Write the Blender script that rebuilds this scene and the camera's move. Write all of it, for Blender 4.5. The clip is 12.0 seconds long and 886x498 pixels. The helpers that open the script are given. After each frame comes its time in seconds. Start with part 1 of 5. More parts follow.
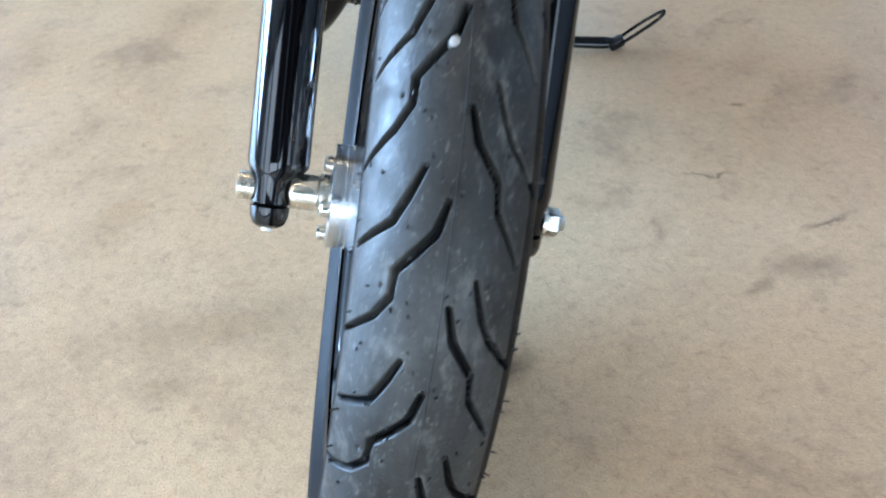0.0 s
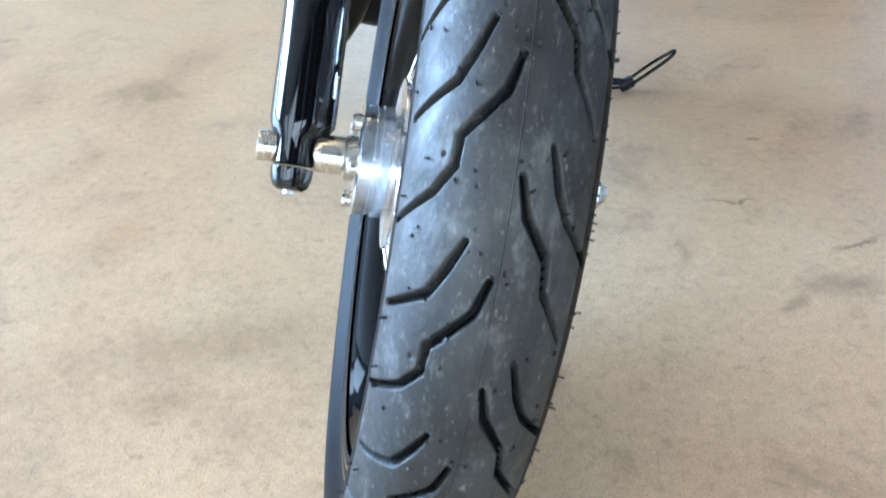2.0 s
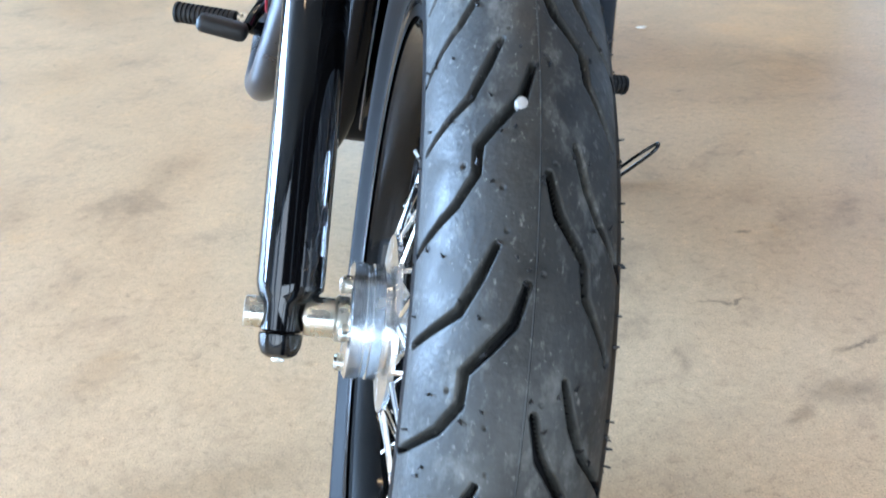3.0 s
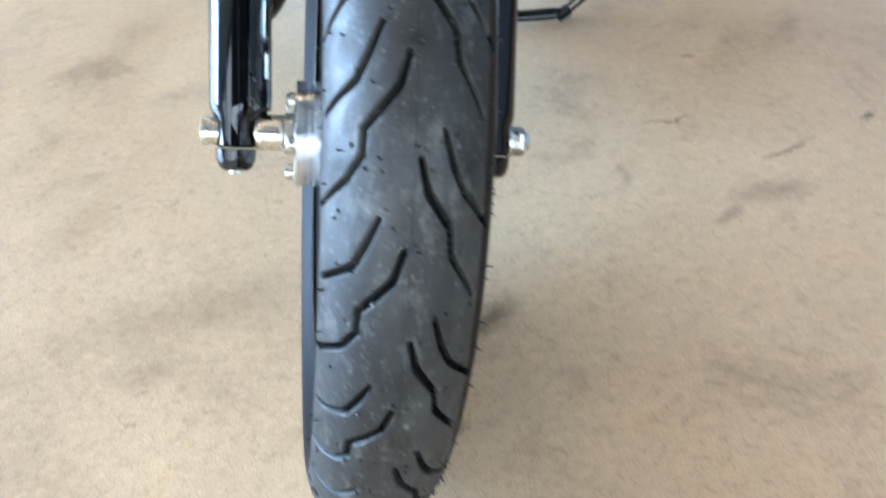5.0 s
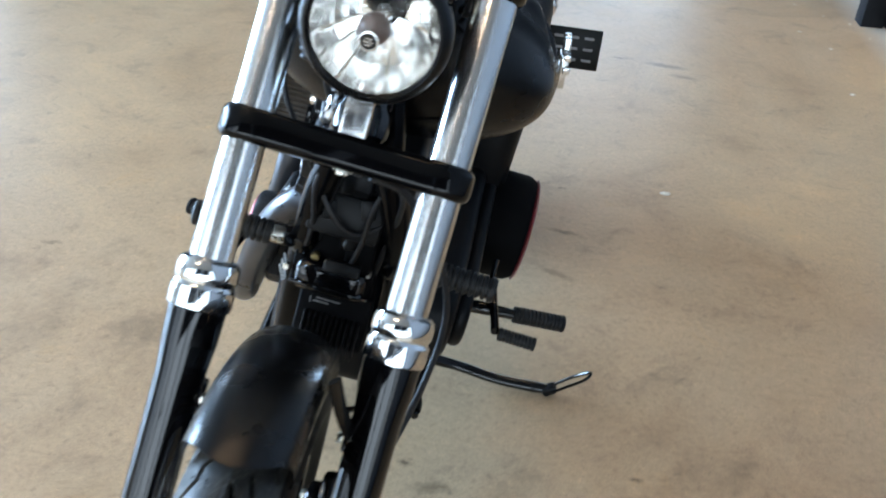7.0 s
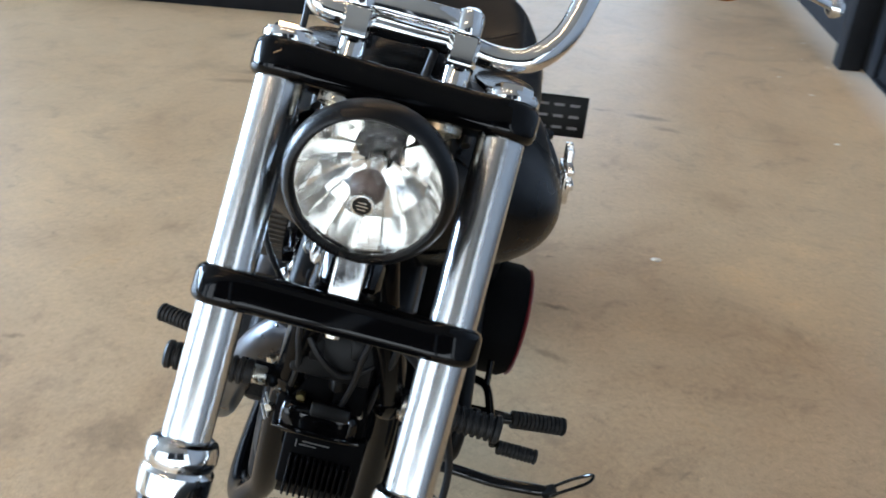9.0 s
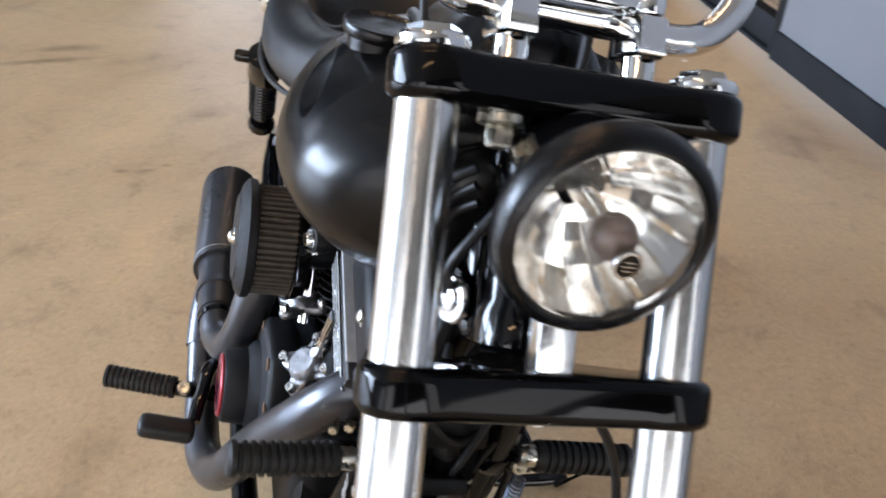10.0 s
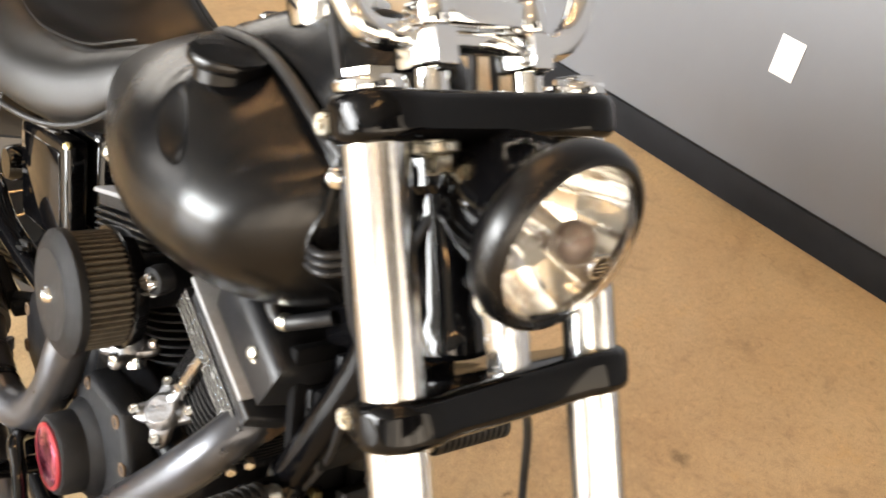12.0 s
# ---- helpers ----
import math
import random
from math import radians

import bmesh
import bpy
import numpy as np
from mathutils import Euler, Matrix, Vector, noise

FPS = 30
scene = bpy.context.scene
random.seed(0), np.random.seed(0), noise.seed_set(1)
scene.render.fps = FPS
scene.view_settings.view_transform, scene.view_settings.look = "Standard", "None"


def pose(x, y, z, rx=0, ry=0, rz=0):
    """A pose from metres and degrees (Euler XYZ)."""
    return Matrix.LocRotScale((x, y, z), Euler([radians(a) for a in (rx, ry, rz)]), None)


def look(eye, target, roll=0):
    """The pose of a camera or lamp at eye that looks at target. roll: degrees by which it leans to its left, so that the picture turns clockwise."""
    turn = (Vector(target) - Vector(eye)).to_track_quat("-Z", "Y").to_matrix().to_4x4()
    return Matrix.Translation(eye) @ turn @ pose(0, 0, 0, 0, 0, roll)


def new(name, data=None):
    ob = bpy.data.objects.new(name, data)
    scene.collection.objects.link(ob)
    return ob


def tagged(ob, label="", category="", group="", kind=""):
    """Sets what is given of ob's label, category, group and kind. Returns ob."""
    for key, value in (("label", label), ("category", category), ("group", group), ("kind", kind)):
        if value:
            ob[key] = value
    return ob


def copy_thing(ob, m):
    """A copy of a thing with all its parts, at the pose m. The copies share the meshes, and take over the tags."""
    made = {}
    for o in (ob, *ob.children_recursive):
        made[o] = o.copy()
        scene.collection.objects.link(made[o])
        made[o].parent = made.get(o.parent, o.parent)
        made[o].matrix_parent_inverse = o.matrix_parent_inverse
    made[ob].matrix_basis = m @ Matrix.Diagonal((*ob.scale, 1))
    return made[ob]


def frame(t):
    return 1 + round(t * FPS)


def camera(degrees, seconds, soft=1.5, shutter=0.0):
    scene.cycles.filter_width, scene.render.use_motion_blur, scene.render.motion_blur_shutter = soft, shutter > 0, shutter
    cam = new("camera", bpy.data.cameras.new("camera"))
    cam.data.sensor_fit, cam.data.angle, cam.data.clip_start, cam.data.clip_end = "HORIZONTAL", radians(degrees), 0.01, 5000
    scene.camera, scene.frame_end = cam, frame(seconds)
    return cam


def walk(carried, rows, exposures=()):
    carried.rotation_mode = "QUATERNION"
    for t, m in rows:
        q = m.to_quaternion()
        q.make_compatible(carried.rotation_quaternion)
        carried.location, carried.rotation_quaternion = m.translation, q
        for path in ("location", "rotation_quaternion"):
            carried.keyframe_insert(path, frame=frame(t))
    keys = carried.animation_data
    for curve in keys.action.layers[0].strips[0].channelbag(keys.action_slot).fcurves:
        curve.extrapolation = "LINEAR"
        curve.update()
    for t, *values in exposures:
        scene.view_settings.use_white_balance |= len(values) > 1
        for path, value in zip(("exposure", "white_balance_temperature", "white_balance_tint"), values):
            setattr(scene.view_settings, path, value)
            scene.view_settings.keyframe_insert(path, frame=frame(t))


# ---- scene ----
EXPOSURES = [(0.0, -0.48, 6578, 16), (1.0, -0.33, 6578, 17), (2.5, -0.33, 6628, 17), (4.5, -0.27, 6982, 18), (5.0, -0.33, 6780, 17), (6.0, -0.55, 6578, 18), (6.5, -0.65, 6628, 17), (7.0, -0.97, 7185, 16), (7.5, -1.01, 7691, 17), (9.5, -1.17, 7691, 22), (10.5, -1.18, 11435, 32), (11.0, -0.67, 13864, 31), (12.0, -0.48, 14572, 30)]
cam = camera(53.35, 12.0, soft=1.8, shutter=0.4)
# seconds, eye in metres, yaw, pitch and roll in degrees
ROWS = [
    (0.0, 0.0398, 0.0295, 0.8112, 2.39, -40.98, -1.71),
    (0.5, -0.0070, 0.0051, 0.6810, 1.99, -35.78, -0.58),
    (1.0, -0.0242, -0.0133, 0.6358, 1.22, -36.26, 0.52),
    (1.5, -0.0122, -0.0101, 0.6639, 0.97, -36.39, 0.33),
    (2.0, -0.0022, 0.0048, 0.6842, 1.10, -34.24, -0.75),
    (2.5, 0.0015, 0.0410, 0.7072, 0.45, -32.18, -1.78),
    (2.7, -0.0018, 0.0553, 0.7227, 0.26, -31.44, -2.10),
    (3.1, -0.0097, 0.0745, 0.7424, -0.26, -30.26, -2.66),
    (3.5, -0.0190, 0.0841, 0.7520, -0.97, -29.40, -3.20),
    (3.9, -0.0236, 0.0804, 0.7508, -1.53, -29.31, -3.60),
    (4.3, -0.0177, 0.0598, 0.7386, -1.59, -30.45, -3.73),
    (4.5, -0.0094, 0.0409, 0.7274, -1.41, -31.65, -3.70),
    (5.0, 0.0334, -0.0347, 0.7387, -0.11, -38.93, -6.30),
    (5.5, 0.1331, -0.0953, 0.9218, -0.09, -42.10, -9.82),
    (6.0, 0.1785, -0.1413, 1.0977, 1.02, -38.53, -5.37),
    (6.5, 0.2126, -0.0519, 1.2005, 5.53, -33.08, -1.33),
    (7.0, 0.2936, 0.1278, 1.2353, 8.85, -32.73, 3.21),
    (7.5, 0.4513, 0.2534, 1.2400, 18.05, -33.54, 0.84),
    (7.7, 0.5243, 0.2987, 1.2576, 24.04, -33.41, -0.27),
    (8.1, 0.5470, 0.3281, 1.2810, 26.72, -32.77, -0.61),
    (8.5, 0.4358, 0.3053, 1.2945, 19.72, -31.74, 0.85),
    (8.9, 0.2720, 0.2809, 1.2977, 9.24, -31.03, 2.55),
    (9.3, 0.1370, 0.3053, 1.2901, 1.44, -31.32, 2.92),
    (9.5, 0.0786, 0.3464, 1.2819, -1.30, -31.96, 2.41),
    (10.0, -0.1066, 0.4937, 1.2593, -9.86, -34.46, 3.15),
    (10.5, -0.3032, 0.6120, 1.2700, -26.83, -35.13, 6.86),
    (11.0, -0.4395, 0.6665, 1.2798, -39.40, -34.35, 10.34),
    (11.5, -0.4538, 0.6645, 1.2822, -42.15, -34.62, 11.28),
    (12.0, -0.3175, 0.5803, 1.3017, -37.50, -35.16, 8.30),
]
walk(cam, [(t, Matrix.Translation((x, y, z)) @ pose(0, 0, 0, 0, 0, yaw) @ pose(0, 0, 0, 90 + pitch) @ pose(0, 0, 0, 0, 0, roll))
           for t, x, y, z, yaw, pitch, roll in ROWS], EXPOSURES)

# ---------------------------------------------------------------- light
world = bpy.data.worlds.new("sky")
scene.world = world
world.use_nodes = True
wn = world.node_tree.nodes
sky = wn.new("ShaderNodeTexSky")
sky.sky_type, sky.sun_disc, sky.sun_elevation, sky.sun_rotation = "NISHITA", False, radians(40), radians(200)
world.node_tree.links.new(sky.outputs["Color"], wn["Background"].inputs["Color"])
wn["Background"].inputs["Strength"].default_value = 0.12


def area_lamp(name, eye, target, wide, high, watts, colour):
    lamp = bpy.data.lights.new(name, "AREA")
    lamp.shape, lamp.size, lamp.size_y, lamp.energy, lamp.color = "RECTANGLE", wide, high, watts, colour
    ob = new(name, lamp)
    ob.matrix_world = look(eye, target)
    return ob


# daylight in the tall openings of the side wall, of the back wall and of the shop front
DAY = (0.44, 0.69, 1.0)
FRONT_DAY = (0.60, 0.81, 1.0)
area_lamp("side_daylight", (-14.45, 4.7, 3.1), (0, 4.2, 2.6), 10.2, 4.2, 17000, (0.38, 0.65, 1.0))
area_lamp("back_daylight", (-8.6, 9.95, 3.0), (-8.6, 0, 2.9), 3.0, 3.0, 300, DAY)
area_lamp("back_daylight", (0.0, 9.95, 1.9), (0.0, 0, 1.8), 3.0, 3.0, 170, DAY)
for x, top, watts in ((-9.0, 5.0, 330), (-4.6, 5.0, 420), (-1.2, 2.5, 260), (2.2, 2.5, 240), (5.6, 5.0, 280)):
    area_lamp("front_daylight", (x, -5.45, 0.2 + top / 2), (x, 0, 0.1 + top / 2), 3.0, top - 0.4, watts, FRONT_DAY)

# ---------------------------------------------------------------- materials


def mixed(a, b, t):
    return a + (b - a) * t


def material(name, colour, rough=0.5, metal=0.0, coat=0.0, spec=0.5, vary=0.0, scale=8.0, bump=0.0, bump_scale=200.0, rough_vary=0.0, second=None, detail=6.0):
    m = bpy.data.materials.new(name)
    m.use_nodes = True
    nt = m.node_tree
    p = nt.nodes["Principled BSDF"]
    p.inputs["Base Color"].default_value = (*colour, 1)
    p.inputs["Roughness"].default_value = rough
    p.inputs["Metallic"].default_value = metal
    p.inputs["Coat Weight"].default_value = coat
    p.inputs["Coat Roughness"].default_value = 0.03
    p.inputs["Specular IOR Level"].default_value = spec
    co = nt.nodes.new("ShaderNodeTexCoord")
    if vary or rough_vary or second:
        tex = nt.nodes.new("ShaderNodeTexNoise")
        tex.inputs["Scale"].default_value, tex.inputs["Detail"].default_value, tex.inputs["Roughness"].default_value = scale, detail, 0.62
        nt.links.new(co.outputs["Object"], tex.inputs["Vector"])
        if vary or second:
            ramp = nt.nodes.new("ShaderNodeValToRGB")
            ramp.color_ramp.elements[0].position, ramp.color_ramp.elements[1].position = 0.3, 0.7
            lo = second or tuple(c * (1 - vary) for c in colour)
            ramp.color_ramp.elements[0].color = (*lo, 1)
            ramp.color_ramp.elements[1].color = (*(min(1, c * (1 + vary)) for c in colour), 1)
            nt.links.new(tex.outputs["Fac"], ramp.inputs["Fac"])
            nt.links.new(ramp.outputs["Color"], p.inputs["Base Color"])
        if rough_vary:
            mr = nt.nodes.new("ShaderNodeMapRange")
            mr.inputs["From Min"].default_value, mr.inputs["From Max"].default_value = 0.3, 0.7
            mr.inputs["To Min"].default_value, mr.inputs["To Max"].default_value = max(0.02, rough - rough_vary), min(1, rough + rough_vary)
            nt.links.new(tex.outputs["Fac"], mr.inputs["Value"])
            nt.links.new(mr.outputs["Result"], p.inputs["Roughness"])
    if bump:
        bt = nt.nodes.new("ShaderNodeTexNoise")
        bt.inputs["Scale"].default_value, bt.inputs["Detail"].default_value = bump_scale, 3.0
        nt.links.new(co.outputs["Object"], bt.inputs["Vector"])
        bn = nt.nodes.new("ShaderNodeBump")
        bn.inputs["Strength"].default_value, bn.inputs["Distance"].default_value = bump, 0.002
        nt.links.new(bt.outputs["Fac"], bn.inputs["Height"])
        nt.links.new(bn.outputs["Normal"], p.inputs["Normal"])
    return m


# dark smudges, drips and scratches on the concrete: place, half lengths, turn, tone
MARKS = ((0.077, 0.732, 0.055, 0.022, 38, 0.42), (0.032, 0.673, 0.030, 0.018, 20, 0.45), (0.025, 0.571, 0.020, 0.011, 40, 0.40), (0.700, 1.087, 0.020, 0.008, 35, 0.28),
         (0.863, 1.246, 0.018, 0.026, 0, 0.50), (0.425, 1.138, 0.020, 0.005, 20, 0.45), (0.551, 1.019, 0.040, 0.006, 25, 0.45), (0.490, 0.927, 0.060, 0.030, 10, 0.75),
         (0.495, 1.335, 0.016, 0.008, 0, 0.45), (-0.285, 0.810, 0.16, 0.055, 12, 0.80), (-0.480, 1.030, 0.10, 0.06, 60, 0.85), (-1.005, 3.549, 0.16, 0.022, 8, 0.60),
         (0.395, 1.134, 0.030, 0.004, 0, 0.55), (0.127, 1.230, 0.045, 0.014, 10, 0.60), (0.300, 2.195, 0.050, 0.010, -12, 0.50), (0.277, 2.443, 0.012, 0.005, 0, 0.40),
         (0.422, 3.603, 0.030, 0.012, 0, 0.55), (0.609, 3.565, 0.090, 0.022, -10, 0.50), (0.670, 3.463, 0.055, 0.020, -15, 0.62), (0.064, 1.284, 0.014, 0.009, 0, 0.40),
         (0.292, 1.990, 0.060, 0.014, -25, 0.65), (-0.969, 1.806, 0.030, 0.010, 0, 0.6), (-0.966, 3.662, 0.13, 0.035, 6, 0.62), (-0.436, 3.112, 0.10, 0.06, 20, 0.80),
         (-0.643, 2.751, 0.022, 0.014, 0, 0.62), (-0.568, 2.750, 0.028, 0.012, 0, 0.60), (-0.521, 2.777, 0.018, 0.011, 0, 0.66), (-0.331, 0.710, 0.05, 0.03, 0, 0.8), (0.42, 0.885, 0.03, 0.01, 30, 0.7))


def concrete_material():
    """Ground and sealed concrete: cloudy tone, brown and grey blotches, fine pale and dark grains."""
    m = bpy.data.materials.new("sealed_concrete")
    m.use_nodes = True
    nt = m.node_tree
    p = nt.nodes["Principled BSDF"]
    co = nt.nodes.new("ShaderNodeTexCoord")

    def noise_tex(scale, detail, rough, distortion=0.0, out="Fac"):
        t = nt.nodes.new("ShaderNodeTexNoise")
        t.inputs["Scale"].default_value, t.inputs["Detail"].default_value = scale, detail
        t.inputs["Roughness"].default_value, t.inputs["Distortion"].default_value = rough, distortion
        nt.links.new(co.outputs["Object"], t.inputs["Vector"])
        return t.outputs[out]

    def ramp(fac, stops):
        r = nt.nodes.new("ShaderNodeValToRGB")
        while len(r.color_ramp.elements) < len(stops):
            r.color_ramp.elements.new(0.5)
        for e, (pos, c) in zip(r.color_ramp.elements, stops):
            e.position, e.color = pos, (*c, 1)
        nt.links.new(fac, r.inputs["Fac"])
        return r.outputs["Color"]

    def mix(kind, fac, a, b):
        x = nt.nodes.new("ShaderNodeMix")
        x.data_type, x.blend_type = "RGBA", kind
        x.inputs["Factor"].default_value = fac
        nt.links.new(a, x.inputs["A"])
        nt.links.new(b, x.inputs["B"])
        return x.outputs["Result"]

    cloud = ramp(noise_tex(1.3, 8, 0.62, 0.8), [(0.28, (0.390, 0.262, 0.156)), (0.44, (0.565, 0.388, 0.232)), (0.56, (0.600, 0.422, 0.258)), (0.72, (0.710, 0.485, 0.282))])
    blotch = ramp(noise_tex(6.0, 9, 0.70, 0.5), [(0.28, (0.66, 0.66, 0.68)), (0.44, (0.94, 0.94, 0.95)), (0.60, (1, 1, 1)), (0.76, (1.06, 0.97, 0.84))])
    stain = ramp(noise_tex(15.0, 7, 0.78, 1.6), [(0.27, (0.52, 0.52, 0.54)), (0.40, (0.97, 0.97, 0.97)), (0.62, (1, 1, 1)), (0.75, (1.12, 1.10, 1.05))])
    mid = ramp(noise_tex(70.0, 6, 0.78, 0.6), [(0.28, (0.68, 0.66, 0.63)), (0.47, (0.98, 0.98, 0.98)), (0.53, (1, 1, 1)), (0.72, (1.22, 1.20, 1.15))])
    grain = ramp(noise_tex(430.0, 3, 0.65), [(0.28, (0.35, 0.32, 0.30)), (0.44, (0.95, 0.94, 0.93)), (0.6, (1, 1, 1)), (0.72, (1.5, 1.45, 1.35))])
    c = mix("MULTIPLY", 1.0, cloud, blotch)
    c = mix("MULTIPLY", 0.9, c, stain)
    c = mix("MULTIPLY", 0.9, c, mid)
    c = mix("MULTIPLY", 0.9, c, grain)
    # marks: a ragged oval each
    rag = noise_tex(38.0, 6, 0.75, 0.0, "Color")
    off = nt.nodes.new("ShaderNodeVectorMath")
    off.operation = "MULTIPLY_ADD"
    off.inputs[1].default_value, off.inputs[2].default_value = (0.05, 0.05, 0), (-0.025, -0.025, 0)
    nt.links.new(rag, off.inputs[0])
    warped = nt.nodes.new("ShaderNodeVectorMath")
    nt.links.new(co.outputs["Object"], warped.inputs[0])
    nt.links.new(off.outputs["Vector"], warped.inputs[1])
    for x, y, a, b, turn, tone in MARKS:
        mp = nt.nodes.new("ShaderNodeMapping")
        mp.vector_type = "TEXTURE"
        mp.inputs["Location"].default_value = (x, y, 0)
        mp.inputs["Rotation"].default_value = (0, 0, radians(turn))
        mp.inputs["Scale"].default_value = (a * 1.25, b * 1.25, 10)
        nt.links.new(warped.outputs["Vector"], mp.inputs["Vector"])
        ln = nt.nodes.new("ShaderNodeVectorMath")
        ln.operation = "LENGTH"
        nt.links.new(mp.outputs["Vector"], ln.inputs[0])
        dark = ramp(ln.outputs["Value"], [(0.25, (tone, tone * 0.97, tone * 0.94)), (0.55, (mixed(tone, 1, 0.45),) * 3), (1.0, (1, 1, 1))])
        c = mix("MULTIPLY", 1.0, c, dark)
    # a pale dusty margin along the foot of the partition beside the glazed door
    mp = nt.nodes.new("ShaderNodeMapping")
    mp.vector_type = "TEXTURE"
    mp.inputs["Location"].default_value, mp.inputs["Rotation"].default_value = (1.845, 0, 0), (0, 0, radians(3.0))
    nt.links.new(warped.outputs["Vector"], mp.inputs["Vector"])
    xyz = nt.nodes.new("ShaderNodeSeparateXYZ")
    nt.links.new(mp.outputs["Vector"], xyz.inputs["Vector"])
    fade = []
    for axis, lo, hi in (("X", -0.17, -0.02), ("Y", 2.3, 3.1)):
        f = nt.nodes.new("ShaderNodeMapRange")
        f.inputs["From Min"].default_value, f.inputs["From Max"].default_value = lo, hi
        nt.links.new(xyz.outputs[axis], f.inputs["Value"])
        fade.append(f.outputs["Result"])
    both = nt.nodes.new("ShaderNodeMath")
    both.operation = "MULTIPLY"
    nt.links.new(fade[0], both.inputs[0])
    nt.links.new(fade[1], both.inputs[1])
    dust = nt.nodes.new("ShaderNodeMix")
    dust.data_type = "RGBA"
    nt.links.new(both.outputs["Value"], dust.inputs["Factor"])
    nt.links.new(c, dust.inputs["A"])
    dust.inputs["B"].default_value = (0.66, 0.57, 0.47, 1)
    nt.links.new(dust.outputs["Result"], p.inputs["Base Color"])
    rr = nt.nodes.new("ShaderNodeMapRange")
    rr.inputs["To Min"].default_value, rr.inputs["To Max"].default_value = 0.20, 0.46
    nt.links.new(noise_tex(5.0, 8, 0.7), rr.inputs["Value"])
    nt.links.new(rr.outputs["Result"], p.inputs["Roughness"])
    p.inputs["Specular IOR Level"].default_value = 0.48
    bn = nt.nodes.new("ShaderNodeBump")
    bn.inputs["Strength"].default_value, bn.inputs["Distance"].default_value = 0.16, 0.001
    nt.links.new(noise_tex(140.0, 4, 0.6), bn.inputs["Height"])
    nt.links.new(bn.outputs["Normal"], p.inputs["Normal"])
    return m


def rubber_material():
    """Worn tyre rubber: grey-black with dusty scuffs and a fine grain."""
    m = material("tyre_rubber", (0.0200, 0.0198, 0.0180), 0.56, spec=0.32, vary=0.4, scale=40, bump=0.22, bump_scale=300, rough_vary=0.17, detail=9)
    nt = m.node_tree
    p = nt.nodes["Principled BSDF"]
    base = p.inputs["Base Color"].links[0].from_socket
    co = nt.nodes.new("ShaderNodeTexCoord")
    mp = nt.nodes.new("ShaderNodeMapping")
    mp.inputs["Scale"].default_value = (1.0, 0.55, 0.55)
    nt.links.new(co.outputs["Object"], mp.inputs["Vector"])
    for scale, lo, hi, colour, amount in ((16.0, 0.48, 0.72, (0.075, 0.077, 0.072), 0.6), (62.0, 0.54, 0.72, (0.14, 0.138, 0.125), 0.65), (260.0, 0.59, 0.71, (0.22, 0.21, 0.19), 0.6), (620.0, 0.64, 0.72, (0.40, 0.39, 0.36), 0.6)):
        t = nt.nodes.new("ShaderNodeTexNoise")
        t.inputs["Scale"].default_value, t.inputs["Detail"].default_value, t.inputs["Roughness"].default_value = scale, 8, 0.7
        nt.links.new(mp.outputs["Vector"], t.inputs["Vector"])
        r = nt.nodes.new("ShaderNodeMapRange")
        r.inputs["From Min"].default_value, r.inputs["From Max"].default_value, r.inputs["To Max"].default_value = lo, hi, amount
        nt.links.new(t.outputs["Fac"], r.inputs["Value"])
        x = nt.nodes.new("ShaderNodeMix")
        x.data_type = "RGBA"
        nt.links.new(r.outputs["Result"], x.inputs["Factor"])
        nt.links.new(base, x.inputs["A"])
        x.inputs["B"].default_value = (*colour, 1)
        base = x.outputs["Result"]
    nt.links.new(base, p.inputs["Base Color"])
    return m


def glass_material(name, colour=(1, 1, 1), rough=0.0, ior=1.45):
    m = bpy.data.materials.new(name)
    m.use_nodes = True
    p = m.node_tree.nodes["Principled BSDF"]
    p.inputs["Base Color"].default_value = (*colour, 1)
    p.inputs["Transmission Weight"].default_value = 1.0
    p.inputs["Roughness"].default_value, p.inputs["IOR"].default_value = rough, ior
    return m


def glow_material(name, colour, strength):
    m = bpy.data.materials.new(name)
    m.use_nodes = True
    p = m.node_tree.nodes["Principled BSDF"]
    p.inputs["Emission Color"].default_value = (*colour, 1)
    p.inputs["Emission Strength"].default_value = strength
    return m


CONCRETE = concrete_material()
RUBBER = rubber_material()
# dark rubber for the sidewalls and for shade painted on the tread
SIDEWALL_SHADE = material("sidewall_and_shade_rubber", (0.0035, 0.0037, 0.0045), 0.5, spec=0.08, vary=0.3, scale=40)
RUBBER_SIDE = material("black_rubber", (0.008, 0.008, 0.009), 0.45, spec=0.35, vary=0.3, scale=40, bump=0.1)
DENIM = material("satin_black_paint", (0.0022, 0.0022, 0.0025), 0.27, spec=0.33, rough_vary=0.015, scale=5, bump=0.02, bump_scale=1500)
GLOSS = material("gloss_black_paint", (0.002, 0.002, 0.0024), 0.05, spec=0.42, rough_vary=0.02, scale=12)
RIMBLACK = material("rim_black_paint", (0.002, 0.002, 0.0022), 0.08, spec=0.28, rough_vary=0.02, scale=12)
CHROME = material("chrome", (0.84, 0.84, 0.83), 0.085, 1.0, rough_vary=0.025, scale=20)
FORK_CHROME = material("worn_fork_chrome", (0.74, 0.74, 0.73), 0.23, 1.0, rough_vary=0.03, scale=20)
ALU = material("machined_aluminium", (0.80, 0.80, 0.79), 0.22, 1.0, vary=0.08, scale=60, rough_vary=0.08)
ZINC = material("zinc_plated_steel", (0.66, 0.63, 0.55), 0.28, 1.0, vary=0.2, scale=90, rough_vary=0.1)
WRINKLE = material("black_powder_coat", (0.0062, 0.0068, 0.0082), 0.46, spec=0.20, vary=0.25, scale=30, bump=0.5, bump_scale=900, rough_vary=0.06)
